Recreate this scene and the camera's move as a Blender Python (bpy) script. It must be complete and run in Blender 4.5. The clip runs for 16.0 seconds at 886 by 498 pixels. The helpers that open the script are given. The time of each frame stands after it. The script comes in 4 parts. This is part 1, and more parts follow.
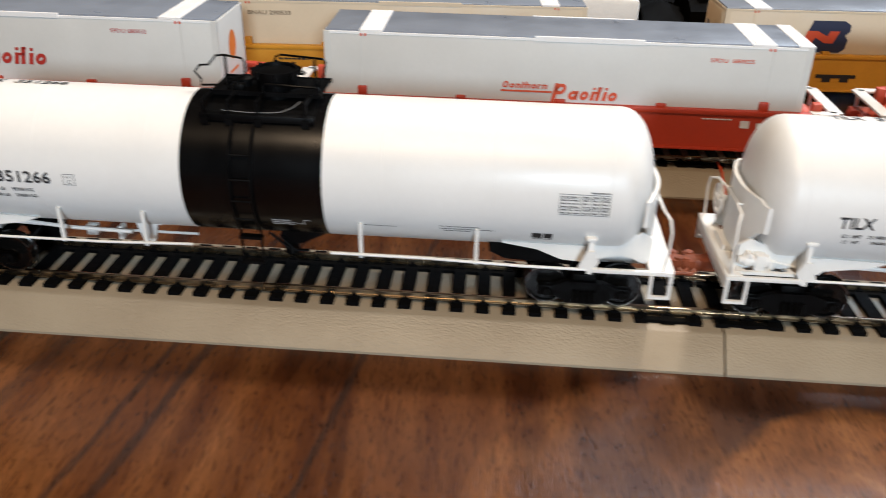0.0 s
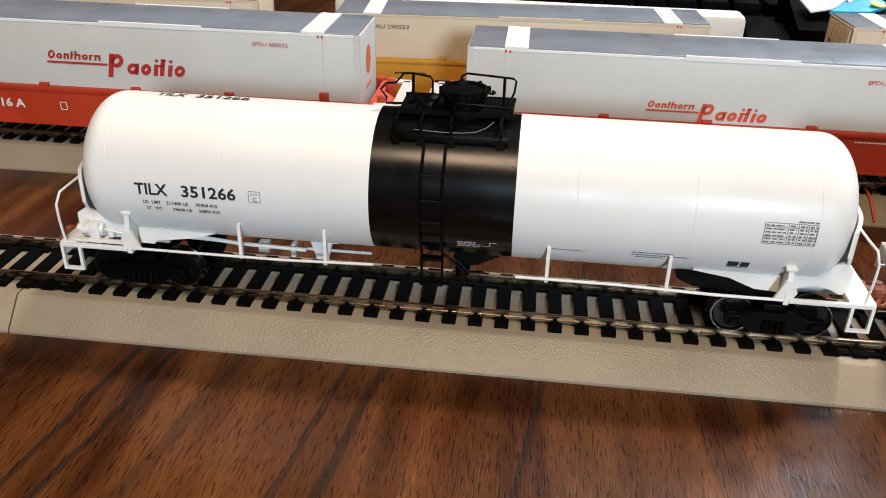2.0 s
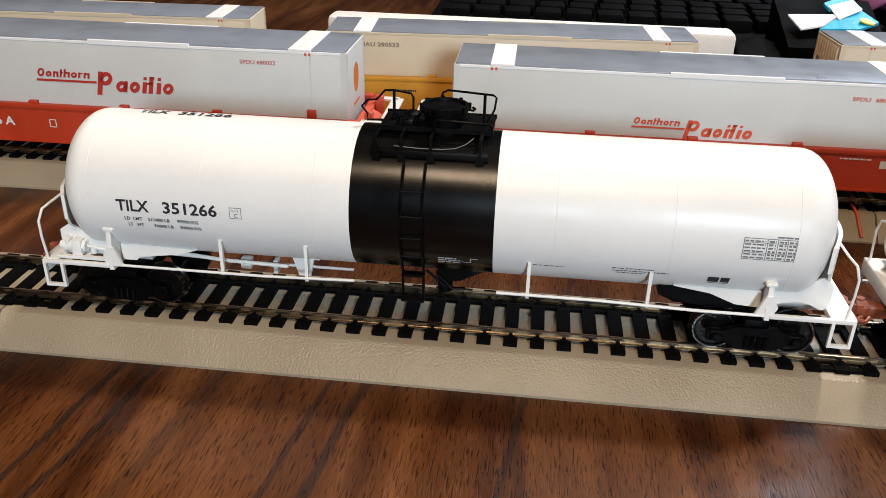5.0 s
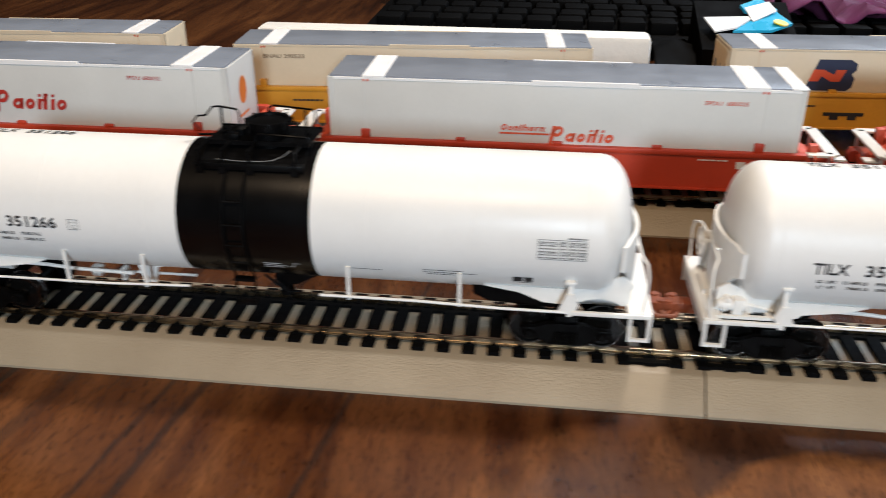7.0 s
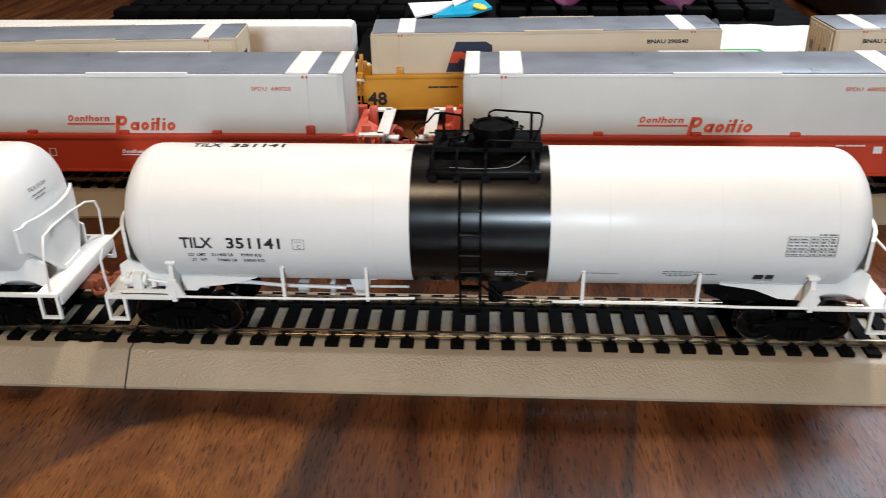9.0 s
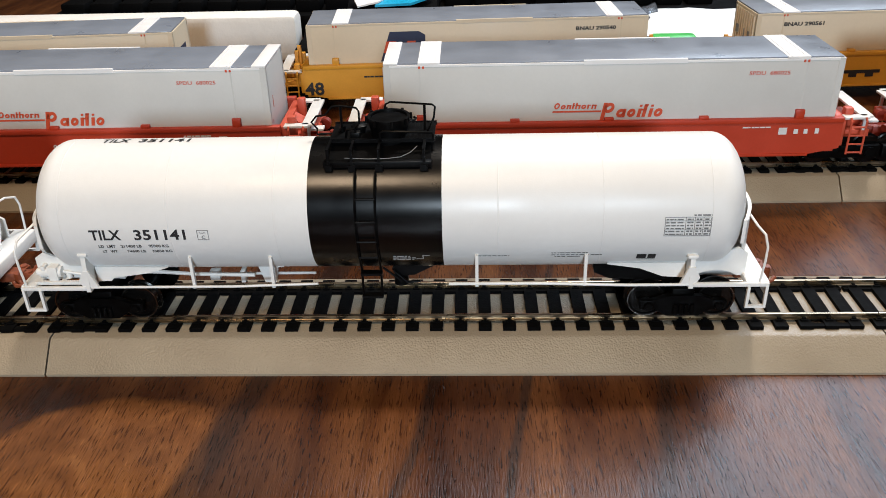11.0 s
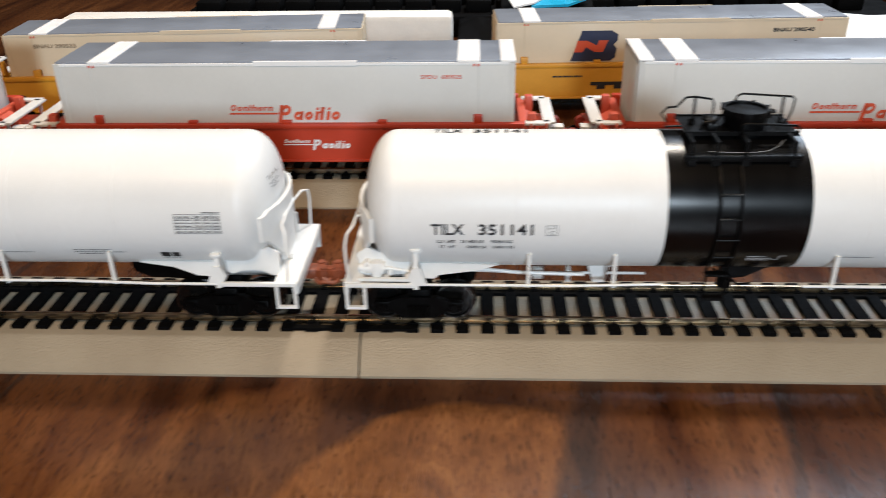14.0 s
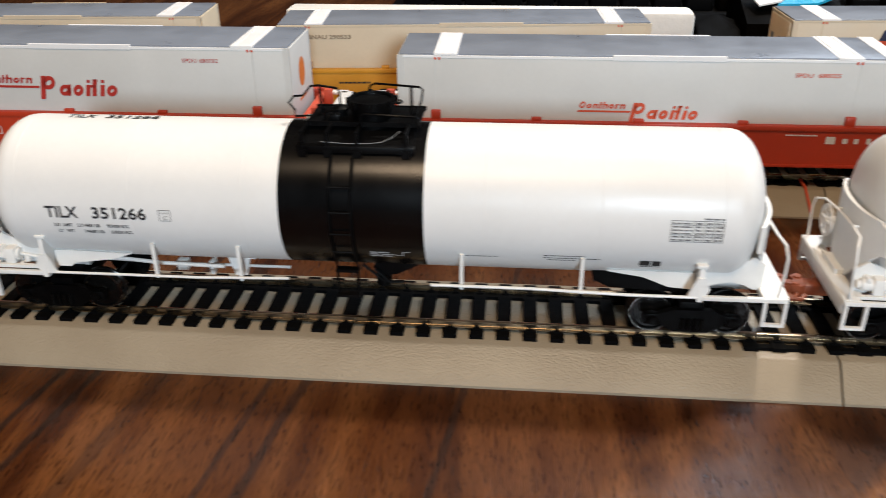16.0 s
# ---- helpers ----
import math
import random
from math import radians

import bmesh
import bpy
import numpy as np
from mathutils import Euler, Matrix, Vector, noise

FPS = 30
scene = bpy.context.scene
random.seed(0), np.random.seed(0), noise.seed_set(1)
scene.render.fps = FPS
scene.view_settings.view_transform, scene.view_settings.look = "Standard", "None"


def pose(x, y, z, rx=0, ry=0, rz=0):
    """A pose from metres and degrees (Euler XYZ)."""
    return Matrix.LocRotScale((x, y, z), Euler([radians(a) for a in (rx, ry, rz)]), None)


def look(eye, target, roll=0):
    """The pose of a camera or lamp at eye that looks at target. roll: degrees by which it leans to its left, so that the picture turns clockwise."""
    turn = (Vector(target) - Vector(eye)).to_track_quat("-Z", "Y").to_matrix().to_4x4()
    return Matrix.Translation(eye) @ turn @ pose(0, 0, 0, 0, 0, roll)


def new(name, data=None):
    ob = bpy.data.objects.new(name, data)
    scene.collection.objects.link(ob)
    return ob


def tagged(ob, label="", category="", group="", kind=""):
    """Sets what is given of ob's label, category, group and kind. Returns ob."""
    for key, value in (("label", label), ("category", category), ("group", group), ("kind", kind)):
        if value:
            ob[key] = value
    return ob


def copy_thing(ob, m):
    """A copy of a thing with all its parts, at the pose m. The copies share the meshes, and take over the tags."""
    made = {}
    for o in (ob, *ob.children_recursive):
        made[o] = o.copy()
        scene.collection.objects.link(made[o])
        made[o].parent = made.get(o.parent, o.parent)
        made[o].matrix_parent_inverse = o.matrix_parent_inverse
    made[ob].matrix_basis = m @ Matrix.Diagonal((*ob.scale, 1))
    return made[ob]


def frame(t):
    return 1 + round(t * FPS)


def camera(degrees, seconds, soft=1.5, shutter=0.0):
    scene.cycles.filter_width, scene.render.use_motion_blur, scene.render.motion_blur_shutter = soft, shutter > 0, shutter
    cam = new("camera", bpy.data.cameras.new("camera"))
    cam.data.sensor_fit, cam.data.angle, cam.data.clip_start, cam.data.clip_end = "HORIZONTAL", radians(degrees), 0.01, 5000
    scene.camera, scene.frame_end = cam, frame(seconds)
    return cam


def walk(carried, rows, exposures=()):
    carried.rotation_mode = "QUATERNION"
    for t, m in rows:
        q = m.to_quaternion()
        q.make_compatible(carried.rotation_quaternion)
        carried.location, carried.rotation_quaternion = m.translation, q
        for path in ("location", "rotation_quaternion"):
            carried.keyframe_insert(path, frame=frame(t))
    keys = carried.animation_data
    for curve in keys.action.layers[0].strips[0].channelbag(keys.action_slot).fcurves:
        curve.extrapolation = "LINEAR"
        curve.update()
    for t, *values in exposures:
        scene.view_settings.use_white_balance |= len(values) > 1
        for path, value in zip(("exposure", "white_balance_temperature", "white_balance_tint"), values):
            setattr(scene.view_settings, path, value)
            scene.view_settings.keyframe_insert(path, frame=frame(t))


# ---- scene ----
cam = camera(55.5, 16.0, soft=0.75, shutter=0.5)
PATH = [
    (0, (-0.05430, -0.19259, 0.12352), (-0.07241, 0.07048, -0.01954), 1.294),
    (0.5, (-0.08008, -0.19017, 0.12427), (-0.10127, 0.07304, -0.01810), 1.272),
    (1, (-0.09390, -0.19086, 0.12333), (-0.11733, 0.07205, -0.01925), 1.515),
    (1.5, (-0.09416, -0.19131, 0.12253), (-0.12101, 0.07174, -0.01918), 1.575),
    (2, (-0.09245, -0.19037, 0.12315), (-0.12048, 0.07350, -0.01681), 1.493),
    (2.5, (-0.08911, -0.18898, 0.12423), (-0.11771, 0.07647, -0.01258), 1.436),
    (3, (-0.08838, -0.18894, 0.12318), (-0.11655, 0.07706, -0.01266), 1.464),
    (3.5, (-0.08851, -0.19009, 0.12297), (-0.11676, 0.07641, -0.01186), 1.474),
    (4, (-0.08862, -0.19038, 0.12288), (-0.11715, 0.07643, -0.01128), 1.442),
    (6.5, (-0.07442, -0.18948, 0.12568), (-0.10490, 0.07664, -0.00942), 0.934),
    (7, (-0.04113, -0.19555, 0.13005), (-0.07291, 0.07082, -0.00425), 0.114),
    (7.5, (-0.00678, -0.19326, 0.13066), (-0.03908, 0.07257, -0.00459), 0.019),
    (8, (0.04691, -0.19118, 0.12641), (0.01607, 0.07476, -0.00897), -0.163),
    (8.5, (0.07954, -0.19445, 0.12898), (0.05897, 0.07170, -0.00791), 0.064),
    (9, (0.09790, -0.19602, 0.13226), (0.08106, 0.06990, -0.00559), -0.877),
    (9.3, (0.10202, -0.19718, 0.13152), (0.08802, 0.06850, -0.00709), -1.315),
    (9.5, (0.10491, -0.19945, 0.13210), (0.09202, 0.06624, -0.00663), -1.590),
    (9.7, (0.11136, -0.19753, 0.13310), (0.09955, 0.06768, -0.00662), -1.745),
    (11.8, (0.12054, -0.20706, 0.13936), (0.10912, 0.05585, -0.00469), -1.556),
    (12, (0.11532, -0.20563, 0.14000), (0.10351, 0.05701, -0.00450), -1.587),
    (12.5, (0.09469, -0.20095, 0.13810), (0.08336, 0.06242, -0.00511), -1.554),
    (13, (0.07920, -0.19988, 0.13673), (0.06742, 0.06399, -0.00552), -1.453),
    (13.5, (0.06235, -0.19791, 0.13375), (0.05037, 0.06682, -0.00686), -1.229),
    (14, (0.03421, -0.19843, 0.13015), (0.02121, 0.06699, -0.00908), -0.940),
    (14.5, (0.00403, -0.19648, 0.12797), (-0.01068, 0.06858, -0.01178), -0.370),
    (15, (-0.01998, -0.19216, 0.12696), (-0.03840, 0.07262, -0.01287), -0.204),
    (15.5, (-0.04917, -0.18944, 0.12437), (-0.07166, 0.07540, -0.01475), -0.935),
    (16, (-0.07362, -0.18755, 0.12412), (-0.09981, 0.07726, -0.01440), -0.634),
]
walk(cam, [(t, look(eye, target, roll)) for t, eye, target, roll in PATH], exposures=[(t, e, 6050, 10) for t, e in ((0, 0.11), (6.5, 0.07), (8.5, -0.06), (10.5, -0.08), (12.5, -0.06), (14.5, 0.06), (16, 0.08))])

# ---- light and room ----
world = bpy.data.worlds.new("room_air")
scene.world = world
world.use_nodes = True
wbg = world.node_tree.nodes["Background"]
wbg.inputs["Color"].default_value = (0.9, 0.85, 0.8, 1)
wbg.inputs["Strength"].default_value = 0.004


def area_lamp(name, eye, target, size, power, colour, size_y=None):
    data = bpy.data.lights.new(name, "AREA")
    data.shape = "RECTANGLE" if size_y else "DISK"
    data.size, data.energy, data.color = size, power, colour
    if size_y:
        data.size_y = size_y
    ob = new(name, data)
    ob.matrix_world = look(eye, target)
    return ob


area_lamp("ceiling_lamp", (0.36, 0.55, 1.36), (0, 0, 0), 0.12, 17.0, (1.0, 0.86, 0.70))
area_lamp("pendant_lamp", (-0.15, -0.75, 1.30), (0, 0, 0), 0.40, 12.6, (1.0, 0.71, 0.44))
area_lamp("desk_lamp", (0.25, -1.45, 0.48), (-0.05, 0.1, 0.03), 0.20, 15.0, (0.83, 0.94, 1.0))
area_lamp("window_light", (0.84, 0.95, 1.12), (0.12, 0.0, 0.0), 0.80, 17.5, (0.78, 0.89, 1.0), 0.80)

# ---- materials ----
MM = 0.001


def links(mat_):
    return mat_.node_tree.nodes, mat_.node_tree.links, mat_.node_tree.nodes["Principled BSDF"]


def plain(name, colour, rough=0.5, metal=0.0, vary=0.12, scale=120.0, bump=0.0, bump_scale=900.0, coat=0.0, smudge=0.1, gloss=0.5):
    """A painted, moulded or metal surface: tone and gloss that vary at two scales, fine relief."""
    m = bpy.data.materials.new(name)
    m.use_nodes = True
    n, l, b = links(m)
    tex = n.new("ShaderNodeTexCoord")
    big = n.new("ShaderNodeTexNoise")
    big.inputs["Scale"].default_value, big.inputs["Detail"].default_value = scale, 5
    l.new(tex.outputs["Object"], big.inputs["Vector"])
    small = n.new("ShaderNodeTexNoise")
    small.inputs["Scale"].default_value, small.inputs["Detail"].default_value = scale * 14, 3
    l.new(tex.outputs["Object"], small.inputs["Vector"])
    add = n.new("ShaderNodeMath")
    add.operation = "MULTIPLY_ADD"
    add.inputs[1].default_value, add.inputs[2].default_value = 0.4, 0.3
    l.new(small.outputs["Fac"], add.inputs[0])
    mid = n.new("ShaderNodeMath")
    mid.operation = "MULTIPLY"
    l.new(big.outputs["Fac"], mid.inputs[0])
    l.new(add.outputs[0], mid.inputs[1])
    ramp = n.new("ShaderNodeValToRGB")
    lo = tuple(c * (1 - vary) for c in colour)
    hi = tuple(min(1, c * (1 + vary)) for c in colour)
    ramp.color_ramp.elements[0].position, ramp.color_ramp.elements[1].position = 0.12, 0.4
    ramp.color_ramp.elements[0].color, ramp.color_ramp.elements[1].color = (*lo, 1), (*hi, 1)
    l.new(mid.outputs[0], ramp.inputs["Fac"])
    l.new(ramp.outputs["Color"], b.inputs["Base Color"])
    rr = n.new("ShaderNodeMapRange")
    rr.inputs["From Min"].default_value, rr.inputs["From Max"].default_value = 0.3, 0.7
    rr.inputs["To Min"].default_value, rr.inputs["To Max"].default_value = max(0.03, rough - smudge), min(1, rough + smudge)
    l.new(big.outputs["Fac"], rr.inputs["Value"])
    l.new(rr.outputs["Result"], b.inputs["Roughness"])
    b.inputs["Metallic"].default_value = metal
    b.inputs["Coat Weight"].default_value = coat
    b.inputs["Specular IOR Level"].default_value = gloss
    if bump:
        bn = n.new("ShaderNodeTexNoise")
        bn.inputs["Scale"].default_value, bn.inputs["Detail"].default_value = bump_scale, 2
        l.new(tex.outputs["Object"], bn.inputs["Vector"])
        bp = n.new("ShaderNodeBump")
        bp.inputs["Strength"].default_value, bp.inputs["Distance"].default_value = bump, 0.0004
        l.new(bn.outputs["Fac"], bp.inputs["Height"])
        l.new(bp.outputs["Normal"], b.inputs["Normal"])
    return m


M_WHITE = plain("white_tank_paint", (0.75, 0.75, 0.735), 0.40, vary=0.03, scale=40, bump=0.05, bump_scale=2500)
M_SEAM = plain("white_seam_paint", (0.74, 0.735, 0.72), 0.5, vary=0.04)
M_DETAIL = plain("white_moulded_plastic", (0.77, 0.77, 0.75), 0.45, vary=0.05, scale=200)
M_BLACK = plain("black_band_paint", (0.0018, 0.0018, 0.002), 0.24, gloss=0.3, vary=0.3, scale=60, smudge=0.05, bump=0.008, bump_scale=2500)
M_BLACKP = plain("black_moulded_plastic", (0.0018, 0.0018, 0.002), 0.42, gloss=0.12, vary=0.3, scale=200)
M_TRUCK = plain("black_truck_plastic", (0.0015, 0.0015, 0.0016), 0.4, gloss=0.07, vary=0.3, scale=300)
M_WHEEL = plain("blackened_wheel_metal", (0.003, 0.003, 0.003), 0.14, 0.0, gloss=0.3, vary=0.3, scale=300)
M_TREAD = plain("bright_wheel_rim", (0.22, 0.21, 0.20), 0.25, 1.0, vary=0.15, scale=300)
M_RUST = plain("rust_brown_plastic", (0.19, 0.045, 0.015), 0.5, vary=0.4, scale=500)
M_INK = plain("black_lettering_ink", (0.015, 0.015, 0.018), 0.6, vary=0.1)
M_GREYINK = plain("grey_lettering_ink", (0.16, 0.16, 0.16), 0.6, vary=0.1)
M_PALEINK = plain("pale_lettering_ink", (0.42, 0.42, 0.42), 0.6, vary=0.1)
M_CREAMINK = plain("faded_brown_lettering_ink", (0.26, 0.20, 0.13), 0.6, vary=0.1)
M_COUPLER = plain("dark_red_coupler_plastic", (0.20, 0.02, 0.008), 0.5, vary=0.3, scale=300)
M_RAIL = plain("nickel_silver_rail", (0.34, 0.28, 0.20), 0.28, 1.0, vary=0.25, scale=90)
M_TIE = plain("black_tie_plastic", (0.0018, 0.0018, 0.002), 0.7, gloss=0.05, vary=0.35, scale=300, bump=0.2, bump_scale=1800)
M_CONT = plain("pale_grey_container_plastic", (0.56, 0.56, 0.54), 0.5, vary=0.04, scale=60, bump=0.03)
M_CREAM = plain("cream_container_plastic", (0.60, 0.51, 0.37), 0.5, vary=0.05, scale=60)
M_ROOF = plain("grey_roof_paint", (0.195, 0.220, 0.265), 0.36, vary=0.07, scale=70, bump=0.06, bump_scale=700)
M_STRIPE = plain("white_roof_stripe", (0.78, 0.78, 0.78), 0.5, vary=0.04)
M_RED = plain("orange_red_car_plastic", (0.42, 0.034, 0.007), 0.5, vary=0.1, scale=80)
M_REDBRIGHT = plain("bright_red_end_plastic", (0.50, 0.075, 0.035), 0.5, vary=0.15, scale=200)
M_YELLOW = plain("orange_yellow_car_plastic", (0.62, 0.29, 0.02), 0.5, vary=0.1, scale=80)
M_LOGORED = plain("orange_red_logo_ink", (0.56, 0.07, 0.02), 0.55, vary=0.06)
M_LOGODARK = plain("dark_red_logo_ink", (0.40, 0.025, 0.015), 0.55, vary=0.06)
M_NAVY = plain("navy_logo_ink", (0.014, 0.022, 0.06), 0.55, vary=0.1)
M_GREYPLATE = plain("grey_walkway_plastic", (0.66, 0.66, 0.65), 0.5, vary=0.08, scale=300)
M_ORANGE = plain("orange_emblem_ink", (0.62, 0.16, 0.02), 0.55, vary=0.1)
M_FOAM = plain("white_styrofoam", (0.76, 0.74, 0.70), 0.8, vary=0.06, scale=90, bump=0.6, bump_scale=420)
M_KEY = plain("black_keyboard_plastic", (0.0018, 0.0018, 0.002), 0.75, gloss=0.05, vary=0.2, scale=90)
M_CYAN = plain("cyan_packet_print", (0.02, 0.36, 0.62), 0.3, vary=0.1, scale=60)
M_PACKWHITE = plain("white_packet_print", (0.78, 0.80, 0.82), 0.35, vary=0.05, scale=60)
M_PACKYELLOW = plain("yellow_packet_print", (0.72, 0.55, 0.03), 0.35, vary=0.08)
M_PURPLE = plain("dark_purple_cloth", (0.09, 0.012, 0.06), 0.85, vary=0.3, scale=90)
M_PAPER = plain("white_paper", (0.76, 0.77, 0.78), 0.7, vary=0.03, scale=40)
M_GREEN = plain("green_plastic", (0.08, 0.50, 0.11), 0.4, vary=0.08)
M_DARKBOX = plain("black_case_plastic", (0.008, 0.007, 0.007), 0.55, vary=0.3, scale=40)
M_WALL = plain("plaster_wall", (0.06, 0.05, 0.042), 0.9, vary=0.06, scale=6)
M_CEIL = plain("warm_timber_ceiling", (0.16, 0.09, 0.045), 0.6, vary=0.15, scale=8)
M_CARPET = plain("brown_carpet", (0.10, 0.07, 0.05), 0.95, vary=0.3, scale=30)


def roadbed_material():
    m = bpy.data.materials.new("pebbled_grey_roadbed_plastic")
    m.use_nodes = True
    n, l, b = links(m)
    tex = n.new("ShaderNodeTexCoord")
    big = n.new("ShaderNodeTexNoise")
    big.inputs["Scale"].default_value, big.inputs["Detail"].default_value = 45, 6
    l.new(tex.outputs["Object"], big.inputs["Vector"])
    ramp = n.new("ShaderNodeValToRGB")
    ramp.color_ramp.elements[0].position, ramp.color_ramp.elements[1].position = 0.3, 0.7
    ramp.color_ramp.elements[0].color, ramp.color_ramp.elements[1].color = (0.25, 0.205, 0.145, 1), (0.31, 0.262, 0.19, 1)
    l.new(big.outputs["Fac"], ramp.inputs["Fac"])
    l.new(ramp.outputs["Color"], b.inputs["Base Color"])
    cell = n.new("ShaderNodeTexVoronoi")
    cell.feature = "SMOOTH_F1"
    cell.inputs["Scale"].default_value = 2100
    l.new(tex.outputs["Object"], cell.inputs["Vector"])
    bp = n.new("ShaderNodeBump")
    bp.inputs["Strength"].default_value, bp.inputs["Distance"].default_value = 0.7, 0.0002
    bp.invert = True
    l.new(cell.outputs["Distance"], bp.inputs["Height"])
    l.new(bp.outputs["Normal"], b.inputs["Normal"])
    b.inputs["Roughness"].default_value = 0.42
    return m


M_BED = roadbed_material()


def wood_material():
    """Reddish brown table veneer: long streaks across the table's depth, short dark pores, a paler swirled stretch."""
    m = bpy.data.materials.new("varnished_brown_veneer")
    m.use_nodes = True
    n, l, b = links(m)
    tex = n.new("ShaderNodeTexCoord")

    def noise_at(scale, angle, detail, sx, sy, warp=0.0):
        mp = n.new("ShaderNodeMapping")
        mp.inputs["Rotation"].default_value = (0, 0, radians(angle))
        mp.inputs["Scale"].default_value = (sx, sy, 1)
        l.new(tex.outputs["Object"], mp.inputs["Vector"])
        t = n.new("ShaderNodeTexNoise")
        t.inputs["Scale"].default_value, t.inputs["Detail"].default_value = scale, detail
        t.inputs["Distortion"].default_value = warp
        l.new(mp.outputs["Vector"], t.inputs["Vector"])
        return t.outputs["Fac"]

    def ramp(fac, stops):
        r = n.new("ShaderNodeValToRGB")
        while len(r.color_ramp.elements) < len(stops):
            r.color_ramp.elements.new(0.5)
        for e, (p, c) in zip(r.color_ramp.elements, stops):
            e.position, e.color = p, (*c, 1)
        l.new(fac, r.inputs["Fac"])
        return r.outputs["Color"]

    def mix(mode, fac, a, c):
        x = n.new("ShaderNodeMix")
        x.data_type, x.blend_type = "RGBA", mode
        if isinstance(fac, float):
            x.inputs["Factor"].default_value = fac
        else:
            l.new(fac, x.inputs["Factor"])
        l.new(a, x.inputs["A"])
        l.new(c, x.inputs["B"])
        return x.outputs["Result"]

    streak = noise_at(1.0, 16, 7, 62, 7, 0.8)
    base = ramp(streak, [(0.32, (0.030, 0.0085, 0.0028)), (0.45, (0.066, 0.0210, 0.0062)), (0.56, (0.102, 0.036, 0.0108)), (0.72, (0.150, 0.058, 0.0180))])
    vein = noise_at(1.0, 18, 4, 34, 3.8, 1.8)
    base = mix("MULTIPLY", 0.55, base, ramp(vein, [(0.34, (0.26, 0.2, 0.18)), (0.40, (0.8, 0.76, 0.74)), (0.47, (1, 1, 1))]))
    # paler swirled colour in two scalloped lobes, with a ragged edge

    def lobe(cx, cy, rx, ry, soft):
        mp = n.new("ShaderNodeMapping")
        mp.vector_type = "POINT"
        mp.inputs["Location"].default_value = (-cx / rx, -cy / ry, 0)
        mp.inputs["Scale"].default_value = (1 / rx, 1 / ry, 0)
        l.new(tex.outputs["Object"], mp.inputs["Vector"])
        ln = n.new("ShaderNodeVectorMath")
        ln.operation = "LENGTH"
        l.new(mp.outputs["Vector"], ln.inputs[0])
        add = n.new("ShaderNodeMath")
        add.operation = "MULTIPLY_ADD"
        add.inputs[1].default_value = 0.22
        l.new(noise_at(38, 0, 4, 1, 1, 0.5), add.inputs[0])
        l.new(ln.outputs["Value"], add.inputs[2])
        mr = n.new("ShaderNodeMapRange")
        mr.inputs["From Min"].default_value, mr.inputs["From Max"].default_value = 1.11 - soft, 1.11 + soft
        mr.inputs["To Min"].default_value, mr.inputs["To Max"].default_value = 0.85, 0.0
        l.new(add.outputs[0], mr.inputs["Value"])
        return mr.outputs["Result"]

    sep = n.new("ShaderNodeSeparateXYZ")
    l.new(tex.outputs["Object"], sep.inputs[0])

    def calc(op, a, c, d=None):
        x = n.new("ShaderNodeMath")
        x.operation = op
        for k, q in enumerate((a, c, d)):
            if q is None:
                continue
            if isinstance(q, float):
                x.inputs[k].default_value = q
            else:
                l.new(q, x.inputs[k])
        return x.outputs[0]

    def cut(limit):
        """1 on the near side of a slanted straight edge, 0 past it."""
        edge = calc("MULTIPLY_ADD", sep.outputs["Y"], 0.115, sep.outputs["X"])
        mr = n.new("ShaderNodeMapRange")
        mr.inputs["From Min"].default_value, mr.inputs["From Max"].default_value = limit - 0.0009, limit + 0.0009
        mr.inputs["To Min"].default_value, mr.inputs["To Max"].default_value = 1.0, 0.0
        l.new(edge, mr.inputs["Value"])
        return mr.outputs["Result"]

    swirl = ramp(noise_at(60, 0, 9, 1.0, 0.7, 1.6), [(0.3, (0.092, 0.032, 0.009)), (0.52, (0.160, 0.061, 0.017)), (0.68, (0.212, 0.086, 0.025))])
    dusk = ramp(streak, [(0.3, (0.020, 0.0095, 0.0062)), (0.7, (0.052, 0.026, 0.0165))])
    # a darker grey-brown field round the two scalloped lobes
    base = mix("MIX", calc("MULTIPLY", lobe(0.018, -0.085, 0.062, 0.062, 0.14), 0.75), base, dusk)
    base = mix("MIX", calc("MULTIPLY", lobe(-0.018, -0.080, 0.041, 0.051, 0.05), calc("MULTIPLY", cut(-0.008), 0.4)), base, swirl)
    base = mix("MIX", calc("MULTIPLY", lobe(0.035, -0.085, 0.047, 0.053, 0.025), cut(0.0497)), base, swirl)
    # narrow dark grey-brown bands along the grain
    along = calc("MULTIPLY_ADD", sep.outputs["Y"], -0.17, sep.outputs["X"])
    along = calc("MULTIPLY_ADD", noise_at(26, 16, 4, 1, 0.35, 0.4), 0.012, along)
    for cx, half, deep in ((0.074, 0.0042, 0.72), (0.1195, 0.0016, 0.7), (0.145, 0.0013, 0.75), (0.180, 0.0022, 0.6), (-0.113, 0.0013, 0.75), (-0.122, 0.0010, 0.7), (-0.074, 0.0009, 0.75), (-0.150, 0.0022, 0.45), (-0.167, 0.0011, 0.85), (-0.176, 0.0010, 0.85), (-0.205, 0.0050, 0.5)):
        off = calc("ABSOLUTE", calc("SUBTRACT", along, cx), 0.0)
        mr = n.new("ShaderNodeMapRange")
        mr.inputs["From Min"].default_value, mr.inputs["From Max"].default_value = half * 0.6, half * 1.3
        mr.inputs["To Min"].default_value, mr.inputs["To Max"].default_value = deep, 0.0
        l.new(off, mr.inputs["Value"])
        base = mix("MIX", mr.outputs["Result"], base, ramp(streak, [(0.3, (0.014, 0.0075, 0.0055)), (0.7, (0.034, 0.018, 0.0125))]))
    pore = noise_at(1.0, 16, 3, 2300, 210, 0.6)
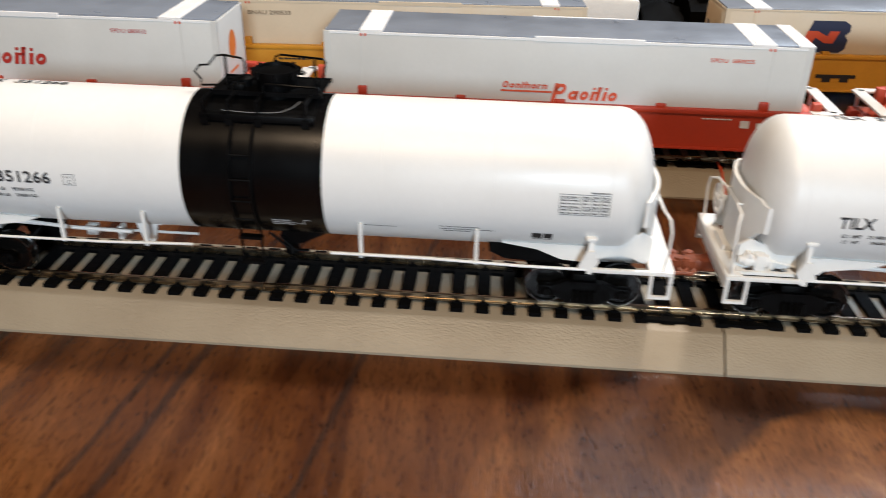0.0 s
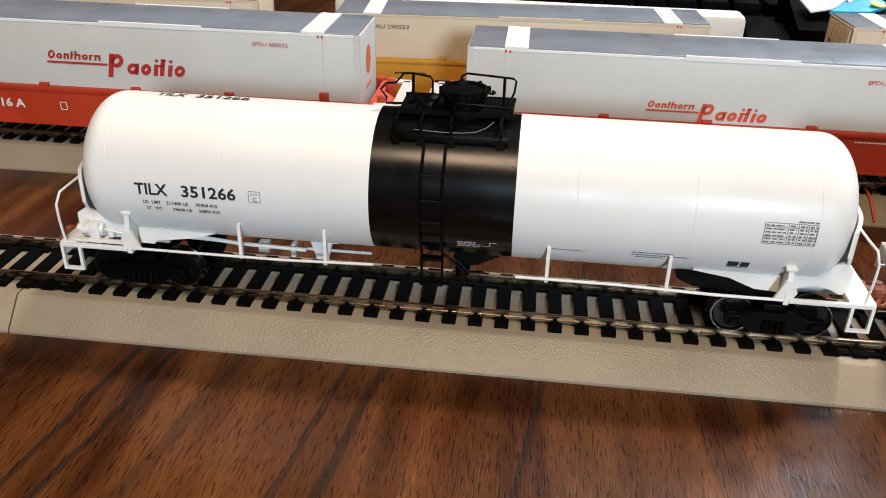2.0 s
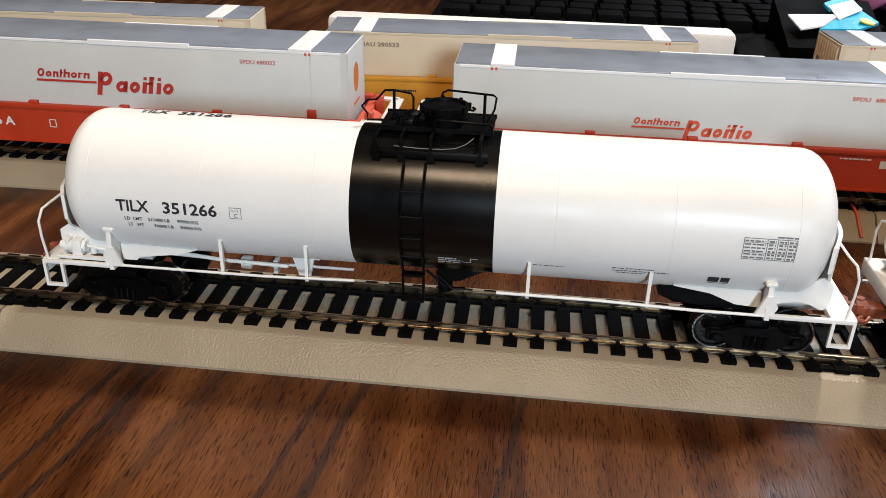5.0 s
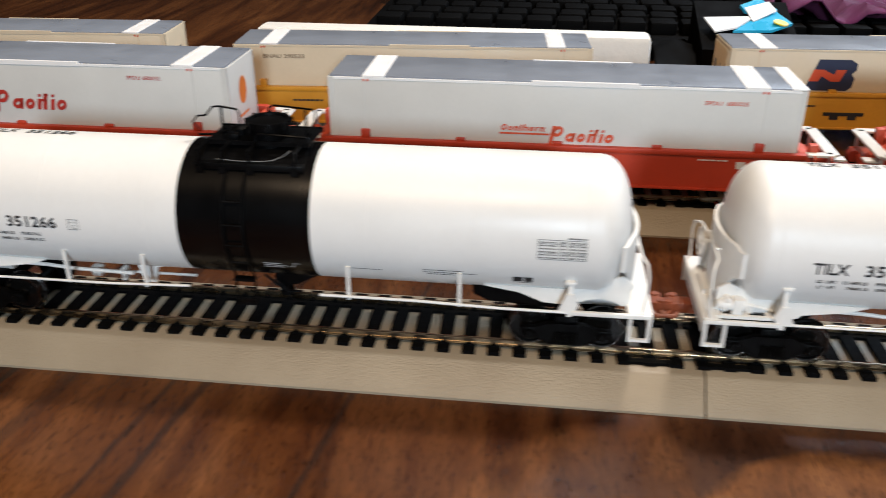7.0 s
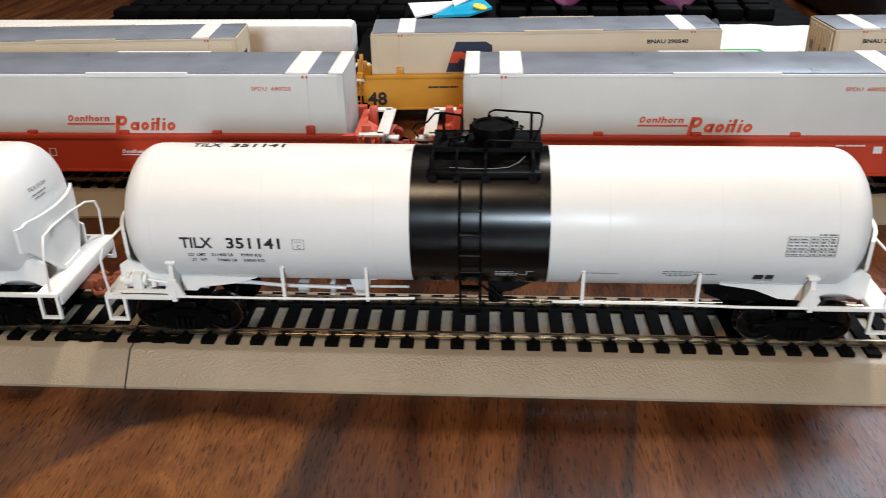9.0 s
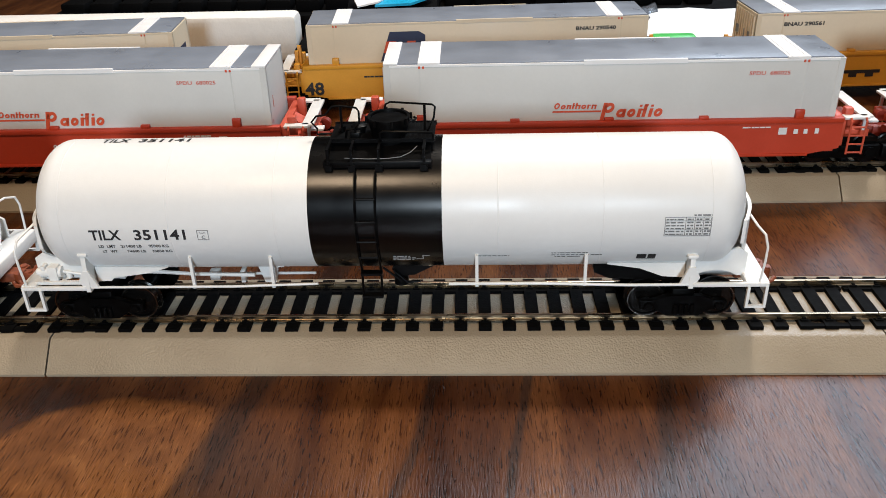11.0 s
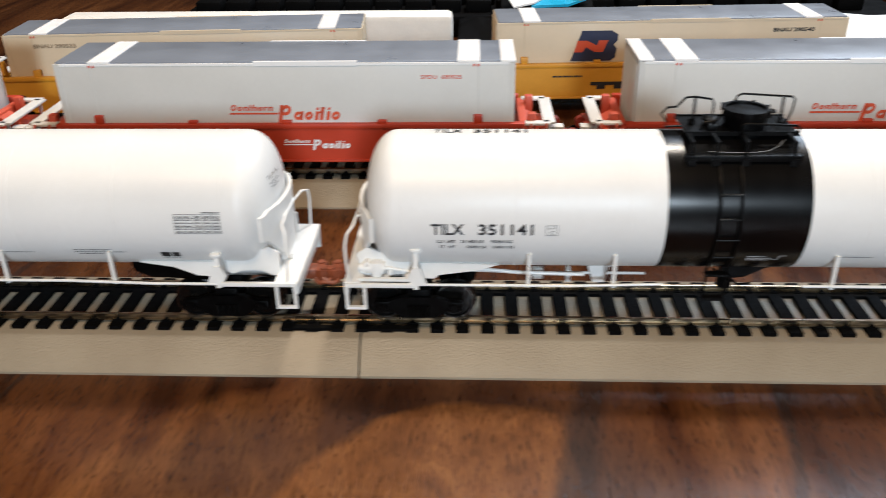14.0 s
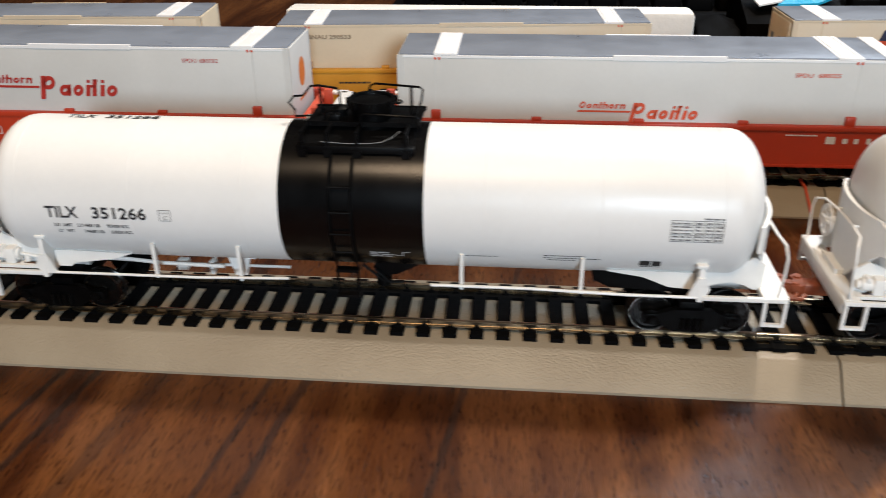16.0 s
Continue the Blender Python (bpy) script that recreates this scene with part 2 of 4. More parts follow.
    base = mix("MULTIPLY", 0.8, base, ramp(pore, [(0.36, (0.22, 0.17, 0.15)), (0.43, (0.95, 0.95, 0.95)), (0.60, (1, 1, 1)), (0.70, (1.5, 1.42, 1.3))]))
    fleck = noise_at(1.0, 16, 2, 620, 95, 0.9)
    base = mix("MULTIPLY", 0.38, base, ramp(fleck, [(0.30, (0.2, 0.16, 0.14)), (0.36, (1, 1, 1)), (0.66, (1, 1, 1)), (0.76, (1.4, 1.32, 1.2))]))
    l.new(base, b.inputs["Base Color"])
    b.inputs["Specular IOR Level"].default_value = 0.30
    rr = n.new("ShaderNodeMapRange")
    rr.inputs["To Min"].default_value, rr.inputs["To Max"].default_value = 0.17, 0.30
    l.new(streak, rr.inputs["Value"])
    l.new(rr.outputs["Result"], b.inputs["Roughness"])
    bp = n.new("ShaderNodeBump")
    bp.inputs["Strength"].default_value, bp.inputs["Distance"].default_value = 0.5, 0.0003
    l.new(pore, bp.inputs["Height"])
    l.new(bp.outputs["Normal"], b.inputs["Normal"])
    return m


M_WOOD = wood_material()


def film_material():
    m = bpy.data.materials.new("clear_plastic_film")
    m.use_nodes = True
    n, l, b = links(m)
    b.inputs["Base Color"].default_value = (0.42, 0.46, 0.52, 1)
    b.inputs["Roughness"].default_value = 0.15
    b.inputs["Transmission Weight"].default_value = 0.85
    b.inputs["IOR"].default_value = 1.15
    return m


M_FILM = film_material()

# ---- mesh helpers (all in millimetres, scaled on finishing) ----


def box(bm, x0, x1, y0, y1, z0, z1, bevel=0.0):
    vs = [bm.verts.new((x, y, z)) for x in (x0, x1) for y in (y0, y1) for z in (z0, z1)]
    fs = [bm.faces.new([vs[i] for i in q]) for q in ((0, 1, 3, 2), (4, 6, 7, 5), (0, 4, 5, 1), (2, 3, 7, 6), (0, 2, 6, 4), (1, 5, 7, 3))]
    if bevel:
        es = list({e for f in fs for e in f.edges})
        bmesh.ops.bevel(bm, geom=es, offset=bevel, segments=2, profile=0.5, affect="EDGES")
    return vs


def prism(bm, outline, x0, x1, axis="x"):
    """Extrudes a closed outline of (a, b) pairs: along x in the y-z plane, along y in the x-z plane, along z in the x-y plane."""
    def at(a, b, c):
        return {"x": (c, a, b), "y": (a, c, b), "z": (a, b, c)}[axis]
    lo = [bm.verts.new(at(a, b, x0)) for a, b in outline]
    hi = [bm.verts.new(at(a, b, x1)) for a, b in outline]
    k = len(outline)
    bm.faces.new(lo)
    bm.faces.new(hi[::-1])
    for i in range(k):
        bm.faces.new((lo[i], lo[(i + 1) % k], hi[(i + 1) % k], hi[i]))


def cyl(bm, p, q, r, seg=20, r2=None):
    p, q = Vector(p), Vector(q)
    m = Matrix.Translation((p + q) / 2) @ (q - p).to_track_quat("Z", "Y").to_matrix().to_4x4()
    bmesh.ops.create_cone(bm, cap_ends=True, segments=seg, radius1=r, radius2=r if r2 is None else r2, depth=(q - p).length, matrix=m)


def tube(bm, pts, r, seg=8):
    """A bent rod through the points."""
    pts = [Vector(p) for p in pts]
    rings = []
    side = None
    for i, p in enumerate(pts):
        d = (pts[min(i + 1, len(pts) - 1)] - pts[max(i - 1, 0)]).normalized()
        if side is None:
            side = d.orthogonal().normalized()
        side = (side - d * side.dot(d)).normalized()
        up = d.cross(side)
        rings.append([bm.verts.new(p + r * (math.cos(a) * side + math.sin(a) * up)) for a in (2 * math.pi * k / seg for k in range(seg))])
    for a, b in zip(rings, rings[1:]):
        for k in range(seg):
            bm.faces.new((a[k], a[(k + 1) % seg], b[(k + 1) % seg], b[k]))
    bm.faces.new(rings[0][::-1])
    bm.faces.new(rings[-1])


def lathe(bm, profile, centre=(0, 0, 0), axis="x", seg=64, caps=True):
    """Turns a profile of (along, radius) pairs round the x, y or z axis."""
    cx, cy, cz = centre
    rings = []
    for a, r in profile:
        ring = []
        for k in range(seg):
            c, s = math.cos(2 * math.pi * k / seg) * r, math.sin(2 * math.pi * k / seg) * r
            ring.append(bm.verts.new({"x": (cx + a, cy + c, cz + s), "y": (cx + s, cy + a, cz + c), "z": (cx + c, cy + s, cz + a)}[axis]))
        rings.append(ring)
    for a, b in zip(rings, rings[1:]):
        for k in range(seg):
            bm.faces.new((a[k], a[(k + 1) % seg], b[(k + 1) % seg], b[k]))
    if caps and profile[0][1] > 1e-6:
        bm.faces.new(rings[0][::-1])
    if caps and profile[-1][1] > 1e-6:
        bm.faces.new(rings[-1])


def finish(bm, name, material, smooth=True):
    bmesh.ops.remove_doubles(bm, verts=bm.verts, dist=1e-5)
    bmesh.ops.recalc_face_normals(bm, faces=bm.faces)
    bmesh.ops.scale(bm, vec=(MM, MM, MM), verts=bm.verts)
    me = bpy.data.meshes.new(name)
    bm.to_mesh(me)
    bm.free()
    me.materials.append(material)
    if smooth:
        for p in me.polygons:
            p.use_smooth = True
        me.set_sharp_from_angle(angle=radians(35))
    return me


def part(name, bm, material, parent, label=""):
    ob = new(name, finish(bm, name, material))
    ob.parent = parent
    return tagged(ob, label) if label else ob


def thing(name, label, category, group="", kind="", at=(0, 0, 0), turn=0.0):
    ob = new(name)
    ob.empty_display_size = 0.01
    ob.matrix_world = pose(at[0] * MM, at[1] * MM, at[2] * MM, 0, 0, turn)
    return tagged(ob, label, category, group, kind)


def solid(name, bm, material, label, category, group="", kind="", at=(0, 0, 0), turn=0.0):
    ob = new(name, finish(bm, name, material))
    ob.matrix_world = pose(at[0] * MM, at[1] * MM, at[2] * MM, 0, 0, turn)
    return tagged(ob, label, category, group, kind)


def letters(body, height, bold=0.0, stretch=1.0, width=0.0):
    """Vertices and faces of a line of writing, in millimetres from its lower left corner."""
    cu = bpy.data.curves.new("writing", "FONT")
    cu.body, cu.size, cu.offset, cu.resolution_u = body, 1.0, bold, 2
    ob = new("writing", cu)
    bpy.context.view_layer.update()
    me = bpy.data.meshes.new_from_object(ob.evaluated_get(bpy.context.evaluated_depsgraph_get()))
    bpy.data.objects.remove(ob)
    k = height / 0.70
    if width:
        us = [v.co.x for v in me.vertices]
        stretch = width / ((max(us) - min(us)) * k)
    vs = [(v.co.x * k * stretch, v.co.y * k) for v in me.vertices]
    fs = [tuple(p.vertices) for p in me.polygons]
    bpy.data.meshes.remove(me)
    return vs, fs


def lettering(name, rows, place, material, parent, label=""):
    """Writing, bars and panels laid on a surface. rows: (vertices, faces); place maps (u, v) to a point."""
    bm = bmesh.new()
    for vs, fs in rows:
        made = [bm.verts.new(place(u, v)) for u, v in vs]
        for f in fs:
            try:
                bm.faces.new([made[i] for i in f])
            except ValueError:
                pass
    me = bpy.data.meshes.new(name)
    bmesh.ops.scale(bm, vec=(MM, MM, MM), verts=bm.verts)
    bm.to_mesh(me)
    bm.free()
    me.materials.append(material)
    ob = new(name, me)
    ob.parent = parent
    return tagged(ob, label) if label else ob


def shifted(row, du, dv):
    return [(u + du, v + dv) for u, v in row[0]], row[1]


def bar(u0, u1, v0, v1, lean=0.0):
    n = max(1, round(v1 - v0))
    rows = [(v0 + (v1 - v0) * k / n, lean * k / n) for k in range(n + 1)]
    return [(u + d, v) for v, d in rows for u in (u0, u1)], [(2 * k, 2 * k + 1, 2 * k + 3, 2 * k + 2) for k in range(n)]


def outline_bars(u0, u1, v0, v1, w):
    return [bar(u0, u1, v0, v0 + w), bar(u0, u1, v1 - w, v1), bar(u0, u0 + w, v0, v1), bar(u1 - w, u1, v0, v1)]


def rough_bars(rng, u0, u1, v, h, low=0.5, high=2.2):
    """A line of unreadable small writing: short bars with gaps."""
    out, u = [], u0
    while u < u1:
        w = min(rng.uniform(low, high), u1 - u)
        out.append(bar(u, u + w, v, v + h))
        u += w + rng.uniform(0.15, 0.4)
    return out


# ---- table, room ----
bm = bmesh.new()
box(bm, -900, 1000, -620, 800, -28, 0, 3)
solid("table_top", bm, M_WOOD, "varnished reddish brown wooden table top with dark grain", "table", kind="structure")
for x in (-840, 940):
    for y in (-560, 740):
        bm = bmesh.new()
        box(bm, x - 30, x + 30, y - 30, y + 30, -750, -28, 3)
        solid("table_leg", bm, M_WOOD, "square brown wooden leg under the table", "table leg", kind="structure")
for name, b6, mat_ in (("floor", (-2000, 2300, -2200, 2300, -800, -750), M_CARPET), ("ceiling", (-2000, 2300, -2200, 2300, 1650, 1700), M_CEIL),
                       ("wall_north", (-2000, 2300, 2300, 2350, -750, 1650), M_WALL), ("wall_south", (-2000, 2300, -2250, -2200, -750, 1650), M_WALL),
                       ("wall_west", (-2050, -2000, -2200, 2300, -750, 1650), M_WALL), ("wall_east", (2300, 2350, -2200, 2300, -750, 1650), M_WALL)):
    bm = bmesh.new()
    box(bm, *b6)
    solid(name, bm, mat_, {"floor": "brown carpeted floor", "ceiling": "warm timber ceiling of the room"}.get(name, "plain plastered room wall"), name.split("_")[0], kind="structure")

# ---- track ----
SECTION, TIES, JOINT = 225.6, 34, 3.3
RAIL_TOP, TIE_TOP, BED_TOP = 10.6, 9.0, 7.9
BED_FOOT, BED_EDGE, TIE_HALF = 22.5, 15.4, 13.0


def track_section(x, y):
    tr = thing("track_section", "pebbled grey roadbed track section with black ties and nickel rails", "model track", "track sections", at=(x, y, 0))
    bm = bmesh.new()
    prism(bm, [(-BED_FOOT, 0), (-BED_FOOT, 0.7), (-BED_EDGE - 0.5, BED_TOP - 0.35), (-BED_EDGE + 0.4, BED_TOP), (BED_EDGE - 0.4, BED_TOP), (BED_EDGE + 0.5, BED_TOP - 0.35), (BED_FOOT, 0.7), (BED_FOOT, 0)], 0.25 + JOINT, SECTION - 0.25 + JOINT)
    part("roadbed", bm, M_BED, tr)
    for s in (-1, 1):
        c = s * 8.8
        bm = bmesh.new()
        prism(bm, [(c - 1.0, TIE_TOP), (c + 1.0, TIE_TOP), (c + 1.0, TIE_TOP + 0.22), (c + 0.3, TIE_TOP + 0.4), (c + 0.3, RAIL_TOP - 0.6), (c + 0.55, RAIL_TOP - 0.45),
                   (c + 0.55, RAIL_TOP - 0.1), (c + 0.4, RAIL_TOP), (c - 0.4, RAIL_TOP), (c - 0.55, RAIL_TOP - 0.1), (c - 0.55, RAIL_TOP - 0.45), (c - 0.3, RAIL_TOP - 0.6), (c - 0.3, TIE_TOP + 0.4), (c - 1.0, TIE_TOP + 0.22)], 0.15 + JOINT, SECTION - 0.15 + JOINT)
        part("rail", bm, M_RAIL, tr)
        bm = bmesh.new()
        prism(bm, [(c - 1.15, TIE_TOP + 0.02), (c + 1.15, TIE_TOP + 0.02), (c + 1.15, TIE_TOP + 0.5), (c + 0.5, TIE_TOP + 0.6), (c + 0.5, TIE_TOP + 1.0), (c - 0.5, TIE_TOP + 1.0), (c - 0.5, TIE_TOP + 0.6), (c - 1.15, TIE_TOP + 0.5)], SECTION + JOINT - 6, SECTION + JOINT + 6)
        part("rail_joiner", bm, M_RAIL, tr)
    bm = bmesh.new()
    box(bm, -1.75, 1.75, -TIE_HALF, TIE_HALF, BED_TOP - 0.2, TIE_TOP)
    for c in (-8.8, 8.8):
        for d in (-1, 1):
            box(bm, -1.0, 1.0, c + d * 1.05 - 0.05, c + d * 1.75, TIE_TOP, TIE_TOP + 0.42)
            box(bm, -0.45, 0.45, c + d * 0.65, c + d * 1.35, TIE_TOP + 0.3, TIE_TOP + 0.75)
    tie = finish(bm, "tie", M_TIE, smooth=False)
    pitch = SECTION / TIES
    for k in range(TIES):
        ob = new("tie", tie)
        ob.parent = tr
        ob.location = ((k + 0.5) * pitch * MM, 0, 0)
    for s in (-1, 1):
        bm = bmesh.new()
        box(bm, 0.4, SECTION - 0.4, min(s * 6.3, s * 8.3), max(s * 6.3, s * 8.3), BED_TOP - 0.1, TIE_TOP - 0.2)
        part("tie_strip", bm, M_TIE, tr, "black plastic strip joining the ties")
    for xx in (pitch, 2 * pitch, SECTION - pitch, SECTION - 2 * pitch):
        for s in (-1, 1):
            bm = bmesh.new()
            box(bm, xx - pitch * 0.5, xx + pitch * 0.5, s * 11.6 - 0.9, s * 11.6 + 0.9, BED_TOP - 0.1, TIE_TOP - 0.25)
            part("tie_web", bm, M_TIE, tr)
    return tr


first = track_section(-2 * SECTION, 0)
BACK_Y = 103.0
for k in (-1, 0, 1):
    copy_thing(first, pose(k * SECTION * MM, 0, 0))
BACK_TURN = 0.4


def back_y(x):
    """The back track runs slightly askew to the front one."""
    return BACK_Y + math.tan(radians(BACK_TURN)) * (x + 36)


for k in range(-2, 2):
    xb = k * SECTION + 27
    copy_thing(first, pose(xb * MM, back_y(xb) * MM, 0, 0, 0, BACK_TURN))

bm = bmesh.new()
wx, yb = 24.6, back_y(24.6)
tube(bm, [(wx - 1.2, yb - 10.6, 9.4), (wx - 0.9, yb - 13.0, 9.0), (wx - 0.6, yb - 16.0, 8.2), (wx, yb - 19.0, 5.0), (wx + 0.6, yb - 22.0, 2.0)], 0.5)
solid("feeder_wire", bm, M_LOGORED, "short red feeder wire lying over the back roadbed", "wire")

# ---- tank cars ----
R, CZ, HALF, SEAM = 17.4, 41.2, 91.6, 82.2
HEAD_SEAM, FULL = 83.2, 0.9


def on_tank(lift=0.11):
    return lambda u, v: (u, -(R + lift) * math.cos(v / R), CZ + (R + lift) * math.sin(v / R))


def step_loop(bm, x, w, y, z0, z1, t=0.75):
    s = 1 if w > 0 else -1
    for a, b_, c, d in ((x, x + s * t, z0, z1), (x + w - s * t, x + w, z0, z1), (x + s * t, x + w - s * t, z0, z0 + t)):
        box(bm, min(a, b_), max(a, b_), y - 0.4, y + 0.4, c, d)


def truck(car, x):
    t = new("truck")
    t.parent = car
    t.location = (x * MM, 0, 0)
    wz = RAIL_TOP + 5.2
    for s in (-1, 1):
        bm = bmesh.new()
        y = s * 12.2
        prism(bm, [(-11.4, wz + 1.3), (-8, wz + 1.5), (-4.4, wz + 2.9), (4.4, wz + 2.9), (8, wz + 1.5), (11.4, wz + 1.3), (11.4, wz - 1.0), (7.4, wz - 1.1),
                   (4.2, wz - 3.2), (-4.2, wz - 3.2), (-7.4, wz - 1.1), (-11.4, wz - 1.0)], y - 0.8, y + 0.8, "y")
        for k in (-2.2, -0.75, 0.75, 2.2):
            cyl(bm, (k, y - s * -0.4, wz - 2.6), (k, y - s * -0.4, wz + 0.8), 0.62, 10)
            cyl(bm, (k, y + s * 1.0, wz - 2.4), (k, y + s * 1.0, wz + 0.6), 0.55, 10)
        for k in (-9.2, 9.2):
            cyl(bm, (k, y + s * 0.6, wz), (k, y + s * 1.7, wz), 1.3, 16, 1.0)
            box(bm, k - 1.7, k + 1.7, y - 0.9, y + 1.0, wz - 1.3, wz + 1.5, 0.3)
        part("side_frame", bm, M_TRUCK, t, "black moulded truck side frame")
    bm = bmesh.new()
    box(bm, -3, 3, -12, 12, wz - 0.5, wz + 4.5, 0.4)
    part("bolster", bm, M_TRUCK, t)
    for k in (-9.2, 9.2):
        bm = bmesh.new()
        cyl(bm, (k, -11.5, wz), (k, 11.5, wz), 1.0, 12)
        part("axle", bm, M_TRUCK, t)
        for s in (-1, 1):
            bm = bmesh.new()
            lathe(bm, [(s * 7.2, 0.0), (s * 7.2, 5.75), (s * 7.8, 5.75), (s * 8.1, 5.25), (s * 9.9, 5.1), (s * 9.9, 4.55), (s * 9.5, 4.2), (s * 9.5, 1.6), (s * 10.1, 1.3), (s * 10.1, 0.0)], (k, 0, wz), "y", 40)
            part("wheel", bm, M_WHEEL, t, "shiny blackened metal wheel")
            bm = bmesh.new()
            lathe(bm, [(s * 9.92, 4.82), (s * 9.97, 4.82), (s * 9.97, 5.05), (s * 9.92, 5.05), (s * 9.92, 4.82)], (k, 0, wz), "y", 40, False)
            part("wheel_rim", bm, M_TREAD, t, "bright wheel rim")


def tank_car(x, number, seed, drop=0.0):
    rng = random.Random(seed)
    car = thing("tank_car", f"white model tank car with black band, numbered {number}", "model tank car", "tank cars", at=(x, 0, 0))
    bm = bmesh.new()
    prof = [(-HALF, 0.0)]
    for k in range(1, 21):
        a = math.pi / 2 * k / 20
        prof.append((-HEAD_SEAM - (HALF - HEAD_SEAM) * math.cos(a) ** FULL, R * math.sin(a) ** FULL))
    prof += [(-SEAM * 0.5, R), (0, R), (SEAM * 0.5, R)]
    for k in range(20, 0, -1):
        a = math.pi / 2 * k / 20
        prof.append((HEAD_SEAM + 1.0 + (HALF - HEAD_SEAM + 0.3) * math.cos(a) ** FULL, R * math.sin(a) ** FULL))
    prof.append((HALF + 1.3, 0.0))
    lathe(bm, prof, (0, 0, CZ), "x", 96)
    part("tank", bm, M_WHITE, car, "glossy white cylindrical tank with domed ends")
    bm = bmesh.new()
    lathe(bm, [(-18.4, R - 0.3), (-18.4, R + 0.05), (15.1, R + 0.05), (15.1, R - 0.3)], (0, 0, CZ), "x", 96)
    part("band", bm, M_BLACK, car, "satin black band round the tank")
    for xx in (-81.6, -54, -27, 29, 55, 81.6):
        bm = bmesh.new()
        lathe(bm, [(xx - 0.16, R - 0.05), (xx - 0.08, R + 0.05), (xx + 0.08, R + 0.05), (xx + 0.16, R - 0.05)], (0, 0, CZ), "x", 96)
        part("weld_seam", bm, M_SEAM, car)
    # platform, hatch and rails on top
    bm = bmesh.new()
    box(bm, -13.4, 13.2, -4.6, 8.0, 59.9, 60.3)
    for yy in (-4.8, 7.8):
        box(bm, -13.6, 13.4, yy, yy + 0.35, 59.6, 60.7)
    part("walkway", bm, M_BLACKP, car, "black grating walkway round the hatch")
    for k in range(9):
        bm = bmesh.new()
        box(bm, 4.6 + k * 0.98, 4.95 + k * 0.98, -4.4, 7.7, 60.31, 60.55)
        part("grating_slat", bm, M_BLACKP, car)
    bm = bmesh.new()
    tube(bm, [(-0.4, -4.9, 59.9), (-0.4, -4.9, 62.2), (0.4, -4.9, 62.7), (12.6, -4.9, 62.2), (13.0, -4.9, 61.6), (13.0, -4.9, 60.2)], 0.3)
    part("guard_bar", bm, M_BLACKP, car)
    hatch = new("hatch")
    hatch.parent = car
    hatch.location = (1.5 * MM, 0.5 * MM, 0)
    bm = bmesh.new()
    lathe(bm, [(57.0, 6.0), (58.2, 4.7), (61.4, 4.8), (63.6, 5.4), (65.0, 5.5), (65.0, 4.7), (64.0, 4.6), (64.0, 0)], (0, 0, 0), "z", 40)
    part("neck", bm, M_BLACKP, hatch, "black round hatch neck")
    bm = bmesh.new()
    lathe(bm, [(64.0, 4.5), (64.4, 4.5), (64.5, 3.6), (64.7, 0)], (0, 0, 0), "z", 40)
    for k in range(8):
        a = k * math.pi / 4 + 0.2
        cyl(bm, (5.7 * math.cos(a), 5.7 * math.sin(a), 63.4), (5.7 * math.cos(a), 5.7 * math.sin(a), 65.2), 0.42, 8)
    tube(bm, [(5.2, -1, 64.2), (6.8, -1.2, 64.1), (7.0, 0, 64.1), (6.4, 1, 64.1)], 0.3)
    part("lid", bm, M_BLACKP, hatch)
    bm = bmesh.new()
    lathe(bm, [(57.0, 1.7), (61.6, 1.7), (61.6, 2.1), (62.1, 2.1), (62.6, 1.2), (62.6, 0)], (-6.4, 1.5, 0), "z", 24)
    box(bm, -8.2, -5.6, -3.6, -1.4, 60.2, 61.9, 0.3)
    tube(bm, [(-9.4, -2.5, 60.3), (-9, -3, 62.4), (-7, -3.2, 62.9), (-6.4, -3, 60.5)], 0.35)
    cyl(bm, (-10.8, 2, 60), (-10.8, 2, 61.8), 0.9, 14)
    part("valve", bm, M_BLACKP, car, "black valve fittings on the walkway")
    bm = bmesh.new()
    yy = 0.0
    tube(bm, [(0.0, yy + 5, 65.2), (0.4, yy + 5, 66.4), (1.6, yy + 5, 67.0), (12.6, yy + 2, 67.2), (13.3, yy + 2, 66.6), (13.0, yy + 1.6, 64.0), (12.0, yy + 1.2, 61.6), (11.2, yy + 1, 60.4)], 0.27)
    tube(bm, [(10.6, yy + 2, 60.4), (10.6, yy + 2, 67.2)], 0.36)
    part("handrail", bm, M_BLACKP, car, "bent black wire handrail")
    bm = bmesh.new()
    tube(bm, [(-6.2, yy + 1, 60.4), (-6.2, yy + 1, 66.0), (-6.8, yy + 1, 66.9), (-11.0, yy + 1, 67.5), (-13.0, yy + 1, 67.3), (-15.0, yy + 1, 65.0), (-17.2, yy + 1, 64.8), (-18.6, yy + 1, 63.2), (-17.2, yy + 1, 61.4), (-17.4, yy + 1, 59.9), (-13.4, yy + 1, 60.1)], 0.27)
    tube(bm, [(-10.8, yy + 1, 60.4), (-10.8, yy + 1, 67.5)], 0.36)
    part("handrail", bm, M_BLACKP, car, "kinked black wire handrail")
    bm = bmesh.new()
    ba = math.radians(55)
    by, bz = -(R + 0.9) * math.cos(ba), CZ + (R + 0.9) * math.sin(ba)
    box(bm, -14.4, 12.6, by - 0.7, by + 1.2, bz - 0.8, bz + 0.8, 0.15)
    part("side_bar", bm, M_BLACKP, car, "black bar along the tank shoulder")
